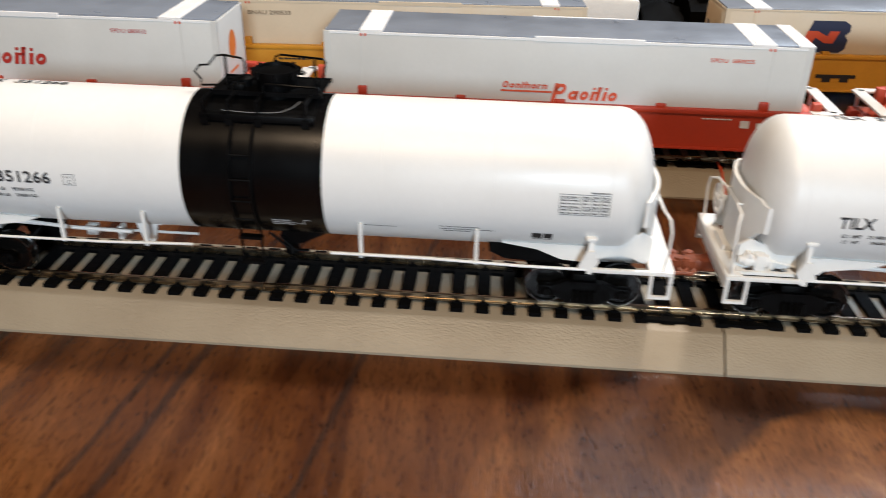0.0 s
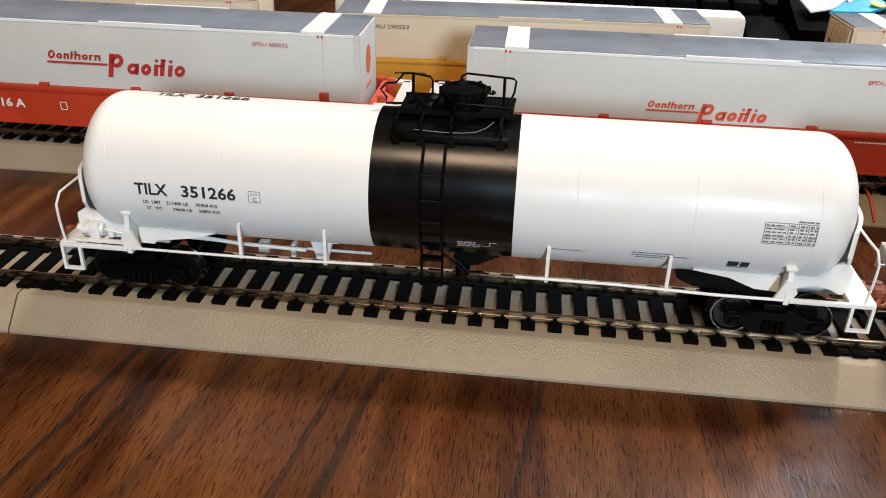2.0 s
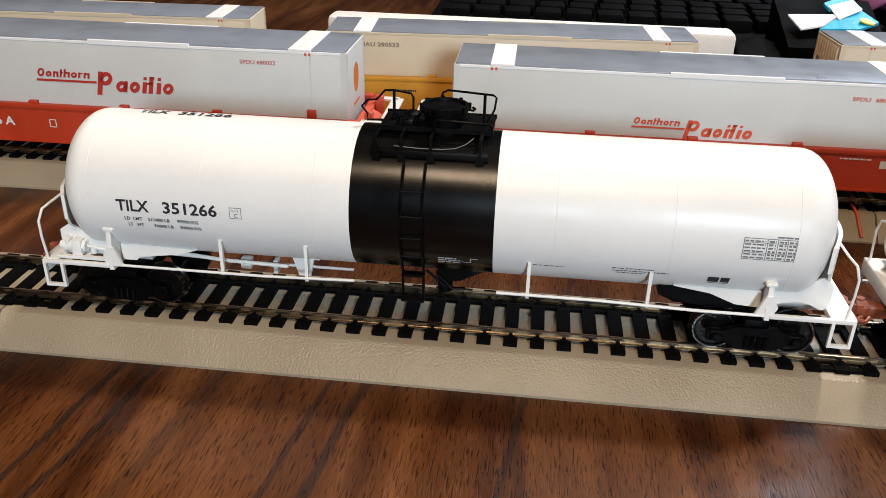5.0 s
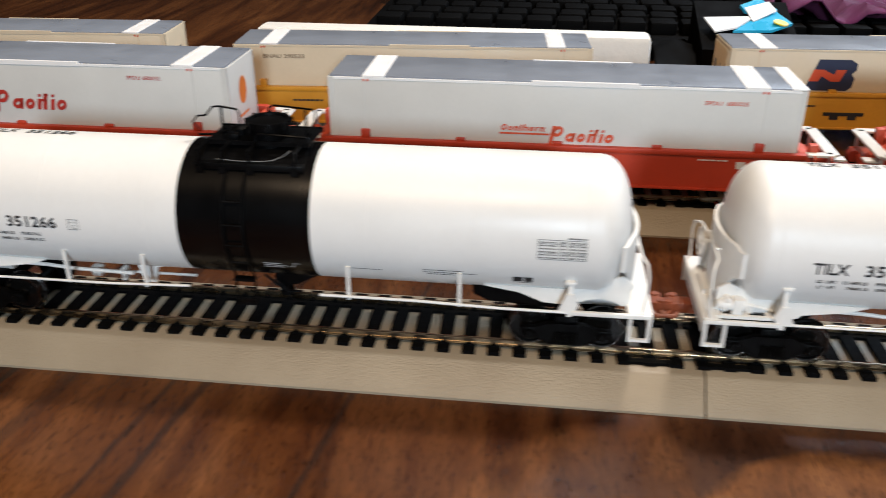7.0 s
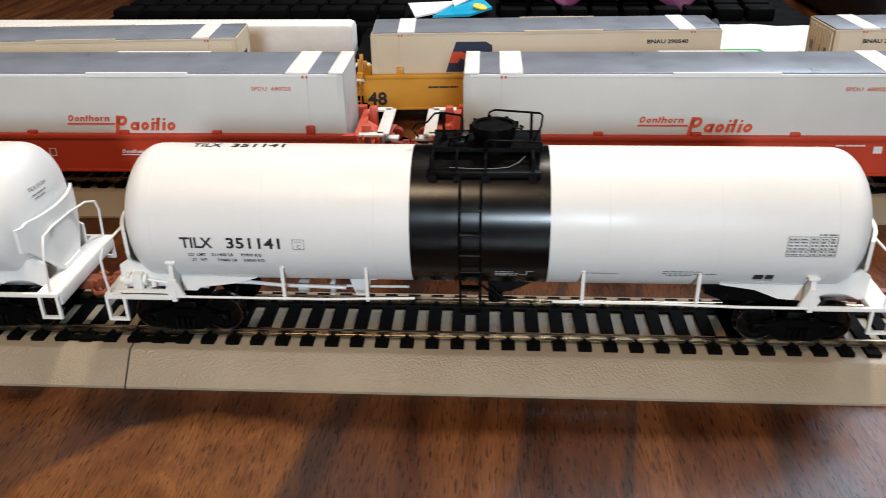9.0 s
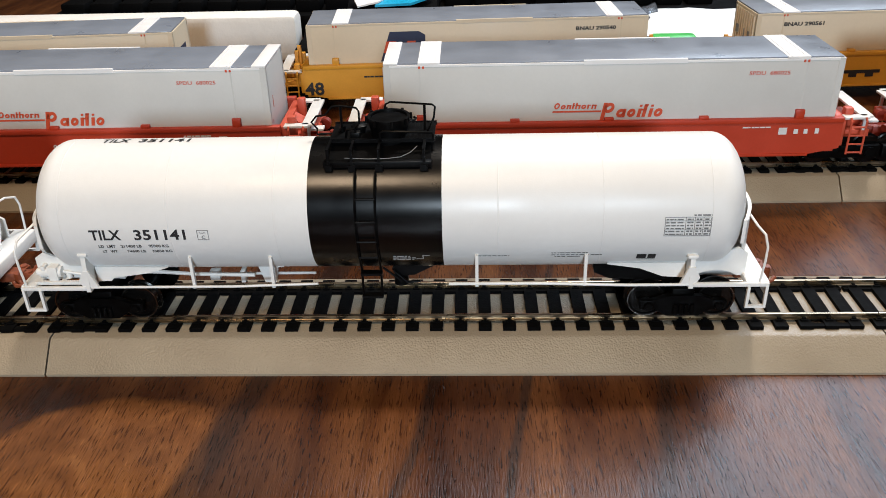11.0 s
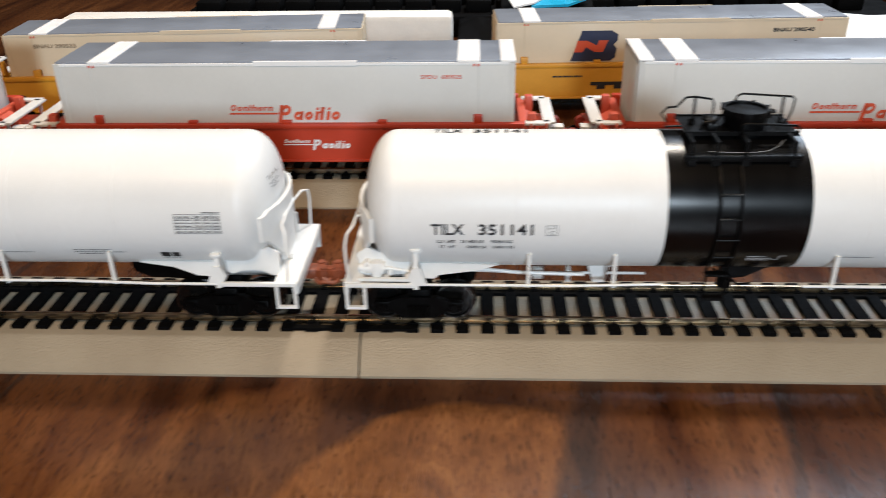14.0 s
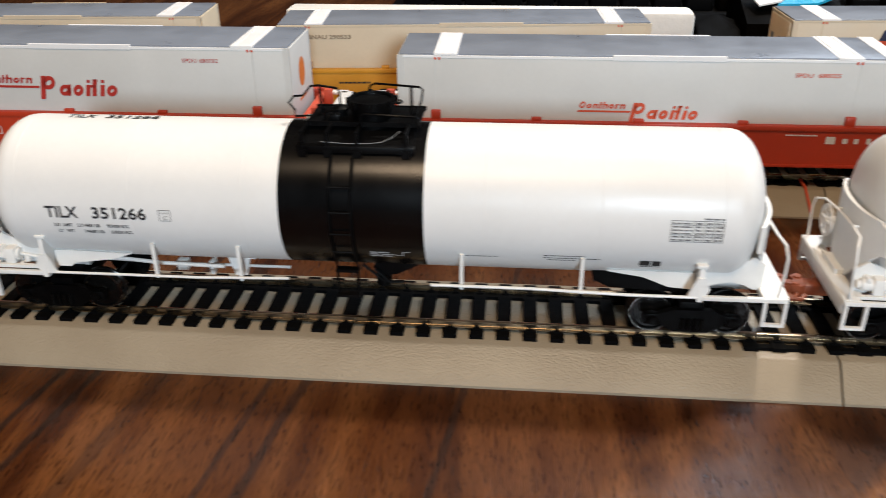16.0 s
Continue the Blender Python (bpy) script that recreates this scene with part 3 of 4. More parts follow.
    for xx in (-13.0, -7.2, -0.4, 10.8):
        bm = bmesh.new()
        prism(bm, [(by - 0.9, bz - 1.2), (by - 0.3, bz - 1.2), (by - 0.3, 59.9), (-4.4, 59.9), (-4.4, 60.5), (by - 0.9, 60.5)], xx - 0.32, xx + 0.32)
        box(bm, xx - 0.9, xx + 0.9, by - 1.2, by + 0.2, bz - 1.6, bz + 0.1)
        tube(bm, [(xx - 0.6, by - 0.7, bz - 1.2), (xx - 0.6, by - 0.9, bz - 2.6), (xx + 0.6, by - 0.9, bz - 2.6), (xx + 0.6, by - 0.7, bz - 1.2)], 0.16, 6)
        part("bracket", bm, M_BLACKP, car)
    # added dull sheet: stands for the shade under the walkway, hides lamp glare
    bm = bmesh.new()
    arc = [(-(R + q) * math.cos(math.radians(d)), CZ + (R + q) * math.sin(math.radians(d))) for q, ds in ((0.02, range(60, 86, 4)), (0.4, range(84, 59, -4))) for d in ds]
    prism(bm, arc, -13.6, 12.4)
    part("gap_shade_sheet", bm, M_TIE, car, "dull black added sheet for the dark gap under the walkway")
    bm = bmesh.new()
    tube(bm, [(-9, by + 0.4, bz + 1.5), (-3, by + 0.4, bz + 1.2), (2, by + 0.4, bz + 1.3), (5, by + 0.6, bz + 1.6), (7.4, by + 1.6, bz + 2.4), (9, by + 3.2, bz + 3.4)], 0.1)
    part("hose", bm, M_GREYINK, car, "thin grey hose by the hatch")
    # ladder
    for xx in (-6.4, -1.4):
        bm = bmesh.new()
        pts = [(xx, -(R + 0.75) * math.cos(a), CZ + (R + 0.75) * math.sin(a)) for a in (math.radians(d) for d in range(48, -34, -6))]
        tube(bm, pts + [(xx, -13.2, 28.0), (xx, -13.0, 19.5)], 0.32)
        part("ladder_rail", bm, M_BLACKP, car)
    for a in (26, 8, -9, -27):
        q = math.radians(a)
        bm = bmesh.new()
        tube(bm, [(-6.4, -(R + 1.0) * math.cos(q), CZ + (R + 1.0) * math.sin(q)), (-1.4, -(R + 1.0) * math.cos(q), CZ + (R + 1.0) * math.sin(q))], 0.27)
        part("rung", bm, M_BLACKP, car)
    for z in (26.5, 19.6):
        bm = bmesh.new()
        box(bm, -6.7, -1.1, -14.2, -12.2, z - 0.35, z + 0.35)
        part("tread", bm, M_BLACKP, car)
    bm = bmesh.new()
    prism(bm, [(2.2, 26.0), (14.0, 24.6), (14.0, 24.0), (6.6, 20.2), (1.6, 19.6), (0.4, 22.0)], -3.4, 3.4, "y")
    cyl(bm, (2.6, 0, 15.8), (2.6, 0, 22), 2.0, 16)
    tube(bm, [(1.0, -4.2, 22), (4.6, -4.2, 18.4), (8.2, -4.2, 18.6)], 0.4)
    tube(bm, [(-2, -4, 23), (3, -4, 18.6)], 0.35)
    part("drain_valve", bm, M_BLACKP, car, "black outlet valve under the tank")
    # running gear and underframe
    for s in (-1, 1):
        far = 1.8 if s > 0 else 0.0
        truck(car, s * 78.3)
        bm = bmesh.new()
        prism(bm, [(-4.5, 20.2), (4.5, 20.2), (4.5, 26.6), (-4.5, 26.6)], min(s * 74, s * 95), max(s * 74, s * 95))
        part("draft_sill", bm, M_DETAIL, car, "white draft sill under the tank end")
        if s > 0:
            bm = bmesh.new()
            prism(bm, [(54.0, 28.4), (54.6, 24.6), (58.6, 22.8), (75.5, 22.0), (75.5, 24.2), (69.6, 24.6), (66, 26.0), (62, 27.4), (57, 28.4)], -10.4, 10.4, "y")
            part("sill_pad", bm, M_TRUCK, car, "black curved pad over the truck")
        for t in (-1, 1):
            y = t * 15.6
            bm = bmesh.new()
            zt = 32.4 if s > 0 else 34.2
            prism(bm, [(t * 17.0, 23.4), (t * 17.0, 26.0), (t * 15.9, zt), (t * 13.6, zt), (t * 11.5, 29.4), (t * 6, 25.6), (t * 6, 23.4)], s * 77.9, s * 79.1)
            prism(bm, [(s * 75.6, 24.4), (s * 79.6, 24.4), (s * 80.6, 26.6), (s * 79.3, 29.4), (s * 77.6, 29.4)], min(t * 16.0, t * 16.8), max(t * 16.0, t * 16.8), "y")
            box(bm, min(s * 77.1, s * 79.7), max(s * 77.1, s * 79.7), min(t * 14.4, t * 16.4), max(t * 14.4, t * 16.4), zt - 0.7, zt + 0.2, 0.25)
            part("saddle", bm, M_DETAIL, car, "white tank saddle bracket")
            bm = bmesh.new()
            if s > 0:
                prism(bm, [(57.5, 28.7), (57.5, 28.3), (66, 27.0), (72, 24.6), (77.6, 24.2), (77.6, 28.6), (72, 28.6)], min(t * 11.4, t * 12.6), max(t * 11.4, t * 12.6), "y")
            else:
                prism(bm, [(-58, 28.2), (-63, 26.6), (-70, 25.6), (-73, 25.2), (-74, 24.2), (-77.6, 24.2), (-77.6, 28.6), (-70, 28.6)], min(t * 11.4, t * 12.6), max(t * 11.4, t * 12.6), "y")
            part("gusset", bm, M_DETAIL, car)
            bm = bmesh.new()
            prism(bm, [(s * 79.4, 30.2), (s * 79.4, 25.6), (s * 81, 24.8), (s * 83, 25.6), (s * 86, 26.2), (s * 89, 25.6), (s * 91.4, 24.4), (s * 93.4, 24.6), (s * 93.4, 31.0), (s * 91, 32.6), (s * 86, 30.6)], min(t * 11.2, t * 12.0), max(t * 11.2, t * 12.0), "y")
            part("end_gusset", bm, M_DETAIL, car)
            bm = bmesh.new()
            box(bm, min(s * 79, s * (96.5 + far)), max(s * 79, s * (96.5 + far)), min(t * 16.2, t * 17.2), max(t * 16.2, t * 17.2), 23.9, 25.0, 0.15)
            part("side_sill", bm, M_DETAIL, car)
            bm = bmesh.new()
            step_loop(bm, s * (96.35 + far), -s * 5.3, t * 17.0, 17.7, 24.2)
            part("step", bm, M_DETAIL, car, "white square stirrup step")
            # long side pipe with its posts
            a0, a1 = (-90.0, -17.6) if s < 0 else (16.4, 79.5)
            bm = bmesh.new()
            if s < 0:
                tube(bm, [(a0, t * 16.5, 24.6), (-40, t * 16.5, 24.6), (a1, t * 16.5, 25.3)], 0.34)
            else:
                tube(bm, [(a0, t * 16.5, 25.0), (40, t * 16.5, 25.0), (62, t * 16.6, 24.4), (a1, t * 16.6, 24.4)], 0.38)
            part("side_pipe", bm, M_DETAIL, car, "thin white pipe along the car side")
            for xx in ((-50.5, -29.5) if s < 0 else (23.7, 51.5)):
                bm = bmesh.new()
                box(bm, xx - 0.4, xx + 0.4, t * 15.6 - 0.45, t * 15.6 + 0.45, 23.8, 33.0)
                if s < 0 and xx > -40:
                    prism(bm, [(xx - 3.4, 30.2), (xx + 2.4, 30.2), (xx + 1.4, 25.8), (xx - 2.2, 25.8)], t * 8 - 0.5, t * 8 + 0.5, "y")
                part("pipe_post", bm, M_DETAIL, car)
        bm = bmesh.new()
        box(bm, min(s * 92.6, s * (96.6 + far)), max(s * 92.6, s * (96.6 + far)), -16.6, 16.6, 23.6, 25.2, 0.2)
        box(bm, min(s * (95.6 + far), s * (96.75 + far)), max(s * (95.6 + far), s * (96.75 + far)), -16.3, 16.3, 21.4, 25.0, 0.2)
        part("end_platform", bm, M_DETAIL, car, "white end platform beam")
        # head shield plate, shaped like a wide cup round the tank end
        bm = bmesh.new()
        cols = []
        for k in range(21):
            y = -15.2 + 1.52 * k
            a = abs(y)
            lo = 24.0 if a < 3.5 else 24.0 + (a - 3.5) / 10.5 * 11.5 if a < 14.0 else 35.5
            hi = 42.8 if a < 13.6 else 42.0
            xo = HALF + 0.9 + far * 0.7 - 3.9 * (a / 15.2) ** 2.2
            cols.append([bm.verts.new((s * xx, y, zz)) for xx, zz in ((xo, lo), (xo, hi), (xo + 0.9, lo), (xo + 0.9, hi))])
        for p, q in zip(cols, cols[1:]):
            for a, b_ in ((0, 1), (1, 3), (3, 2), (2, 0)):
                bm.faces.new((p[a], p[b_], q[b_], q[a]))
        for p in (cols[0], cols[-1]):
            bm.faces.new((p[0], p[1], p[3], p[2]))
        part("head_brace", bm, M_DETAIL, car, "curved white plate across the tank end")
        bm = bmesh.new()
        xh = 95.2 + far * 0.4
        tube(bm, [(s * xh, -16.4, 25), (s * (xh + 0.5), -16.5, 31), (s * (xh + 0.6), -16.3, 35.0), (s * (xh + 0.2), -14.6, 37.6), (s * (xh - 1.0), -11.6, 38.6), (s * (xh - 1.2), -6, 38.8)], 0.32)
        tube(bm, [(s * xh, 16.4, 25), (s * (xh + 0.4), 16.4, 33.5), (s * (xh + 0.3), 15.2, 36.4), (s * (xh - 0.6), 11.6, 37.8), (s * (xh - 1.2), 4, 38.4), (s * (xh - 1.2), -6, 38.8)], 0.32)
        for yy in (-6, 4):
            tube(bm, [(s * (xh - 1.2), yy, 38.7), (s * (HALF + 0.6), yy, 38.7)], 0.3)
        part("end_handrail", bm, M_DETAIL, car, "white bent wire handrail across the end")
        bm = bmesh.new()
        box(bm, min(s * 94, s * 100.5), max(s * 94, s * 100.5), -2.2, 2.2, 17.6, 20.6, 0.6)
        xk = s * 100.2
        prism(bm, [(xk, -2.6), (xk + s * 1.4, -3.2), (xk + s * 3.2, -2.8), (xk + s * 4.0, -1.4), (xk + s * 3.0, -0.4), (xk + s * 2.2, 0.6), (xk + s * 2.6, 2.4), (xk + s * 1.2, 3.2), (xk, 2.2)], 17.0, 20.8, "z")
        cyl(bm, (xk + s * 2.4, -1.8, 16.6), (xk + s * 2.4, -1.8, 21.4), 1.1, 14)
        cyl(bm, (xk + s * 1.0, 1.8, 20.4), (xk + s * 1.0, 1.8, 21.2), 1.0, 12)
        tube(bm, [(xk, -3.4, 18.6), (xk + s * 1.2, -4.6, 18.0), (xk + s * 3.2, -4.8, 18.4), (xk + s * 4.4, -3.8, 19.0)], 0.6)
        part("coupler", bm, M_RUST, car, "rust brown knuckle coupler")
    # brake gear, on one end only
    bm = bmesh.new()
    lathe(bm, [(-94.2, 3.4), (-94.2, 4.0), (-94.8, 4.0), (-94.8, 3.4), (-94.2, 3.4)], (0, 8.5, 33.5), "x", 32, False)
    for k in range(6):
        a = k * math.pi / 3
        tube(bm, [(-94.5, 8.5, 33.5), (-94.5, 8.5 + 3.6 * math.cos(a), 33.5 + 3.6 * math.sin(a))], 0.28, 6)
    cyl(bm, (-95.2, 8.5, 33.5), (-92.4, 8.5, 33.5), 0.9, 12)
    part("brake_wheel", bm, M_DETAIL, car, "white spoked brake wheel")
    bm = bmesh.new()
    cyl(bm, (-92.2, -12.8, 27.4), (-86.4, -12.8, 27.4), 1.5, 18)
    cyl(bm, (-93.2, -12.8, 27.4), (-92.2, -12.8, 27.4), 1.0, 14)
    box(bm, -89.8, -87.2, -14.6, -11.2, 25.4, 29.4, 0.3)
    box(bm, -91.6, -90.4, -14.2, -11.6, 28.2, 29.6, 0.3)
    cyl(bm, (-85.2, -12.2, 25.2), (-85.2, -12.2, 27.2), 0.8, 12)
    tube(bm, [(-86.4, -12.8, 27.4), (-82, -12.4, 26.4), (-79.6, -12.0, 25.6)], 0.35)
    part("brake_cylinder", bm, M_DETAIL, car, "white brake cylinder on the end platform")
    bm = bmesh.new()
    for yy in (-14.6, -10.8):
        box(bm, -93.4, -80.0, yy - 0.5, yy + 0.5, 24.6, 25.4)
    for xx in (-92.4, -86.2, -81.0):
        box(bm, xx - 0.6, xx + 0.6, -14.4, -10.8, 24.5, 25.3)
    part("deck_frame", bm, M_DETAIL, car, "open white frame under the brake cylinder")
    bm = bmesh.new()
    tube(bm, [(-76, -9.5, 27.0), (-66, -9.5, 25.6), (-52, -9.5, 24.4), (-36, -9.5, 24.0)], 0.5)
    tube(bm, [(-72, -6.5, 23.6), (-50, -6.5, 22.8), (-36, -6.5, 22.8), (-20, -6.5, 22.8)], 0.38)
    box(bm, -49, -46.2, -7.8, -5.4, 21.4, 24.2, 0.3)
    box(bm, -40.4, -39.2, -8.2, -5.4, 20.8, 24.4, 0.2)
    prism(bm, [(-35, 26), (-29.6, 26), (-30.6, 21.2), (-33.6, 21.2)], -8.6, -7.6, "y")
    part("brake_rod", bm, M_DETAIL, car, "white brake rods under the tank")
    # lettering on the tank
    put = on_tank()
    wide = letters("TILX", 2.8, 0.024, width=8.0)
    num = letters(number, 2.8, 0.024, width=13.2)
    lettering("car_number", [shifted(wide, -74.4, -1.1 - drop), shifted(num, -63.2, -1.1 - drop)], put, M_INK, car, "bold black reporting mark and number")
    small = []
    for (u, w, body) in ((-73.0, 4.4, "LD  LMT"), (-67.2, 5.4, "211400 LB"), (-60.0, 5.2, "95900 KG")):
        small.append(shifted(letters(body, 0.9, 0.025, width=w), u, -3.6 - drop))
    for (u, w, body) in ((-72.4, 3.8, "LT   WT"), (-66.0, 4.8, "74600 LB"), (-59.6, 5.2, "33850 KG")):
        small.append(shifted(letters(body, 0.9, 0.025, width=w), u, -5.4 - drop))
    lettering("weight_lines", small, put, M_INK, car)
    lettering("plate_box", outline_bars(-46.8, -43.9, -1.3 - drop, 1.5 - drop, 0.14) + [shifted(letters("C", 1.0, 0.01), -45.8, -1.0 - drop), shifted(letters("PLATE", 0.45), -46.3, 0.5 - drop)], put, M_GREYINK, car)
    lettering("top_number", [shifted(letters("TILX", 2.8, 0.024, width=7.4), -74.4, 27.5), shifted(letters(number, 2.8, 0.024, width=13.4), -64.6, 27.5)], put, M_INK, car)
    table_ = outline_bars(70.0, 81.4, -2.3, 2.9, 0.14) + [bar(75.0, 75.14, -2.3, 2.9), bar(77.2, 77.34, -2.3, 2.9), bar(79.3, 79.44, -2.3, 2.9)]
    for k in range(6):
        v = 2.05 - k * 0.8
        table_ += rough_bars(rng, 70.3, 74.7, v, 0.34, 0.4, 1.6)
        for u in (75.4, 77.6, 79.7):
            table_ += rough_bars(rng, u, u + 1.5, v, 0.42, 0.5, 1.1)
        if k in (0, 3):
            table_ += [bar(70.0, 81.4, v - 0.22, v - 0.12)]
    table_ += rough_bars(rng, 77, 81.4, 3.15, 0.36)
    lettering("test_table", table_, put, M_GREYINK, car, "small printed black test table")
    lettering("stencil_squares", [bar(64.4, 66.8, -10.9, -8.8), bar(67.2, 69.2, -10.9, -8.8)] + [bar(64.6, 69.2, -11.5, -11.25)], put, M_INK, car)
    lettering("stencil_lines", rough_bars(rng, 42.6, 52, -8.1, 0.28, 0.3, 1.2) + rough_bars(rng, 42.6, 55.5, -9.0, 0.28, 0.3, 1.2) + rough_bars(rng, 43.6, 50, -9.8, 0.28, 0.3, 1.2) + rough_bars(rng, 23.8, 32.0, -9.2, 0.24, 0.3, 1.2), put, M_INK, car)
    lettering("band_stencil", rough_bars(rng, 2.2, 6.6, -9.2, 0.5) + rough_bars(rng, 2.2, 8.0, -10.0, 0.5) + rough_bars(rng, 2.2, 7.6, -10.8, 0.5) + [bar(8.2, 10.0, -10.3, -10.05), bar(9.8, 10.05, -10.2, -8.6), bar(9.8, 11.6, -8.75, -8.5)], on_tank(0.17), M_PALEINK, car)

    def on_head(u, v):
        # the printed block lies on the domed end that faces the next car
        z = CZ + v
        rr = math.hypot(u, v) / R
        xx = HEAD_SEAM + 1.0 + (HALF - HEAD_SEAM + 0.3) * max(0, 1 - rr ** (2 / FULL)) ** (FULL / 2) + 0.2
        return (xx, u, z)
    lettering("end_stencil", [shifted(letters("TILX " + number, 0.95, 0.005), -7.4, 7.6)] + rough_bars(rng, -6.8, -1.2, 6.3, 0.32) + rough_bars(rng, -6.4, -2, 5.3, 0.32), on_head, M_GREYINK, car)
    return car


tank_car(-110.0, "351266", 3)
tank_car(96.9, "351141", 4, 1.0)

# ---- container well cars ----
LEN, WIDE = 161.5, 29.4


def ring(u, v, w, h, th, lean):
    """A slanted oval ring standing on (u, v)."""
    k = 14
    at = lambda a, q: (u + w / 2 + (w / 2 - q) * math.cos(a) + lean * (0.5 + 0.5 * math.sin(a)), v + h / 2 + (h / 2 - q) * math.sin(a))
    vs = [at(2 * math.pi * i / k, q) for i in range(k) for q in (0, th)]
    return vs, [(2 * i, 2 * ((i + 1) % k), 2 * ((i + 1) % k) + 1, 2 * i + 1) for i in range(k)]


def logo(name, u0, v0, size, material, parent, place):
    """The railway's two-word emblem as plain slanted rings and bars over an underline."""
    rows = [bar(u0, u0 + 14.8 * size, v0 + 1.75 * size, v0 + 2.3 * size, 0.25)]
    u, v = u0 + 0.4 * size, v0 + 2.85 * size
    for w, h, kind in ((1.7, 2.0, "o"), (1.5, 1.35, "o"), (1.4, 1.35, "u"), (0.8, 1.9, "l"), (1.5, 2.0, "h"), (1.5, 1.35, "o"), (1.1, 1.35, "l"), (1.5, 1.35, "u")):
        w, h, lean, th = w * size, h * size, 0.22 * h * size, 0.5 * size
        if kind == "o":
            rows += [ring(u, v, w, h, th * 0.95, lean)]
        else:
            rows += [bar(u, u + th, v, v + h, lean)]
            if kind != "l":
                rows += [bar(u + w - th, u + w, v, v + 1.3 * size, lean * 0.7), bar(u + th * 0.6 + lean * 0.4, u + w - th * 0.6 + lean * 0.4, v + 0.9 * size, v + 1.32 * size, 0.05)]
            else:
                rows += [bar(u + lean * 0.6, u + w + lean * 0.6, v + 1.0 * size, v + 1.32 * size, 0.05)]
        u += w * 1.2
    u = u0 + 14.6 * size
    rows += [bar(u, u + 1.2 * size, v0 - 0.9 * size, v0 + 4.7 * size, 1.1 * size), ring(u + 0.75 * size, v0 + 1.4 * size, 3.2 * size, 3.3 * size, 1.0 * size, 0.7 * size)]
    u += 4.7 * size
    for w, h, kind in ((2.7, 2.7, "a"), (2.5, 2.7, "o"), (0.9, 2.7, "i"), (1.3, 4.0, "f"), (0.9, 2.7, "i"), (2.6, 2.7, "o")):
        w, h, lean = w * size, h * size, 0.55 * size
        if kind in "ao":
            rows += [ring(u, v0, w, h, 0.92 * size, lean)]
        if kind == "a":
            rows += [bar(u + w - 0.72 * size, u + w + 0.1 * size, v0, v0 + h, lean)]
        if kind in "if":
            rows += [bar(u, u + 1.05 * size, v0, v0 + h, lean * h / 2.7 / size)]
        if kind == "i":
            rows += [bar(u + 0.75 * size, u + 1.55 * size, v0 + 3.2 * size, v0 + 3.9 * size, 0.15 * size)]
        if kind == "f":
            rows += [bar(u - 0.2 * size, u + 1.5 * size, v0 + 2.05 * size, v0 + 2.65 * size, 0.1), bar(u + 0.75 * size, u + 1.9 * size, v0 + 3.45 * size, v0 + 4.05 * size, 0.1)]
        u += w + 0.62 * size
    return lettering(name, rows, place, material, parent)


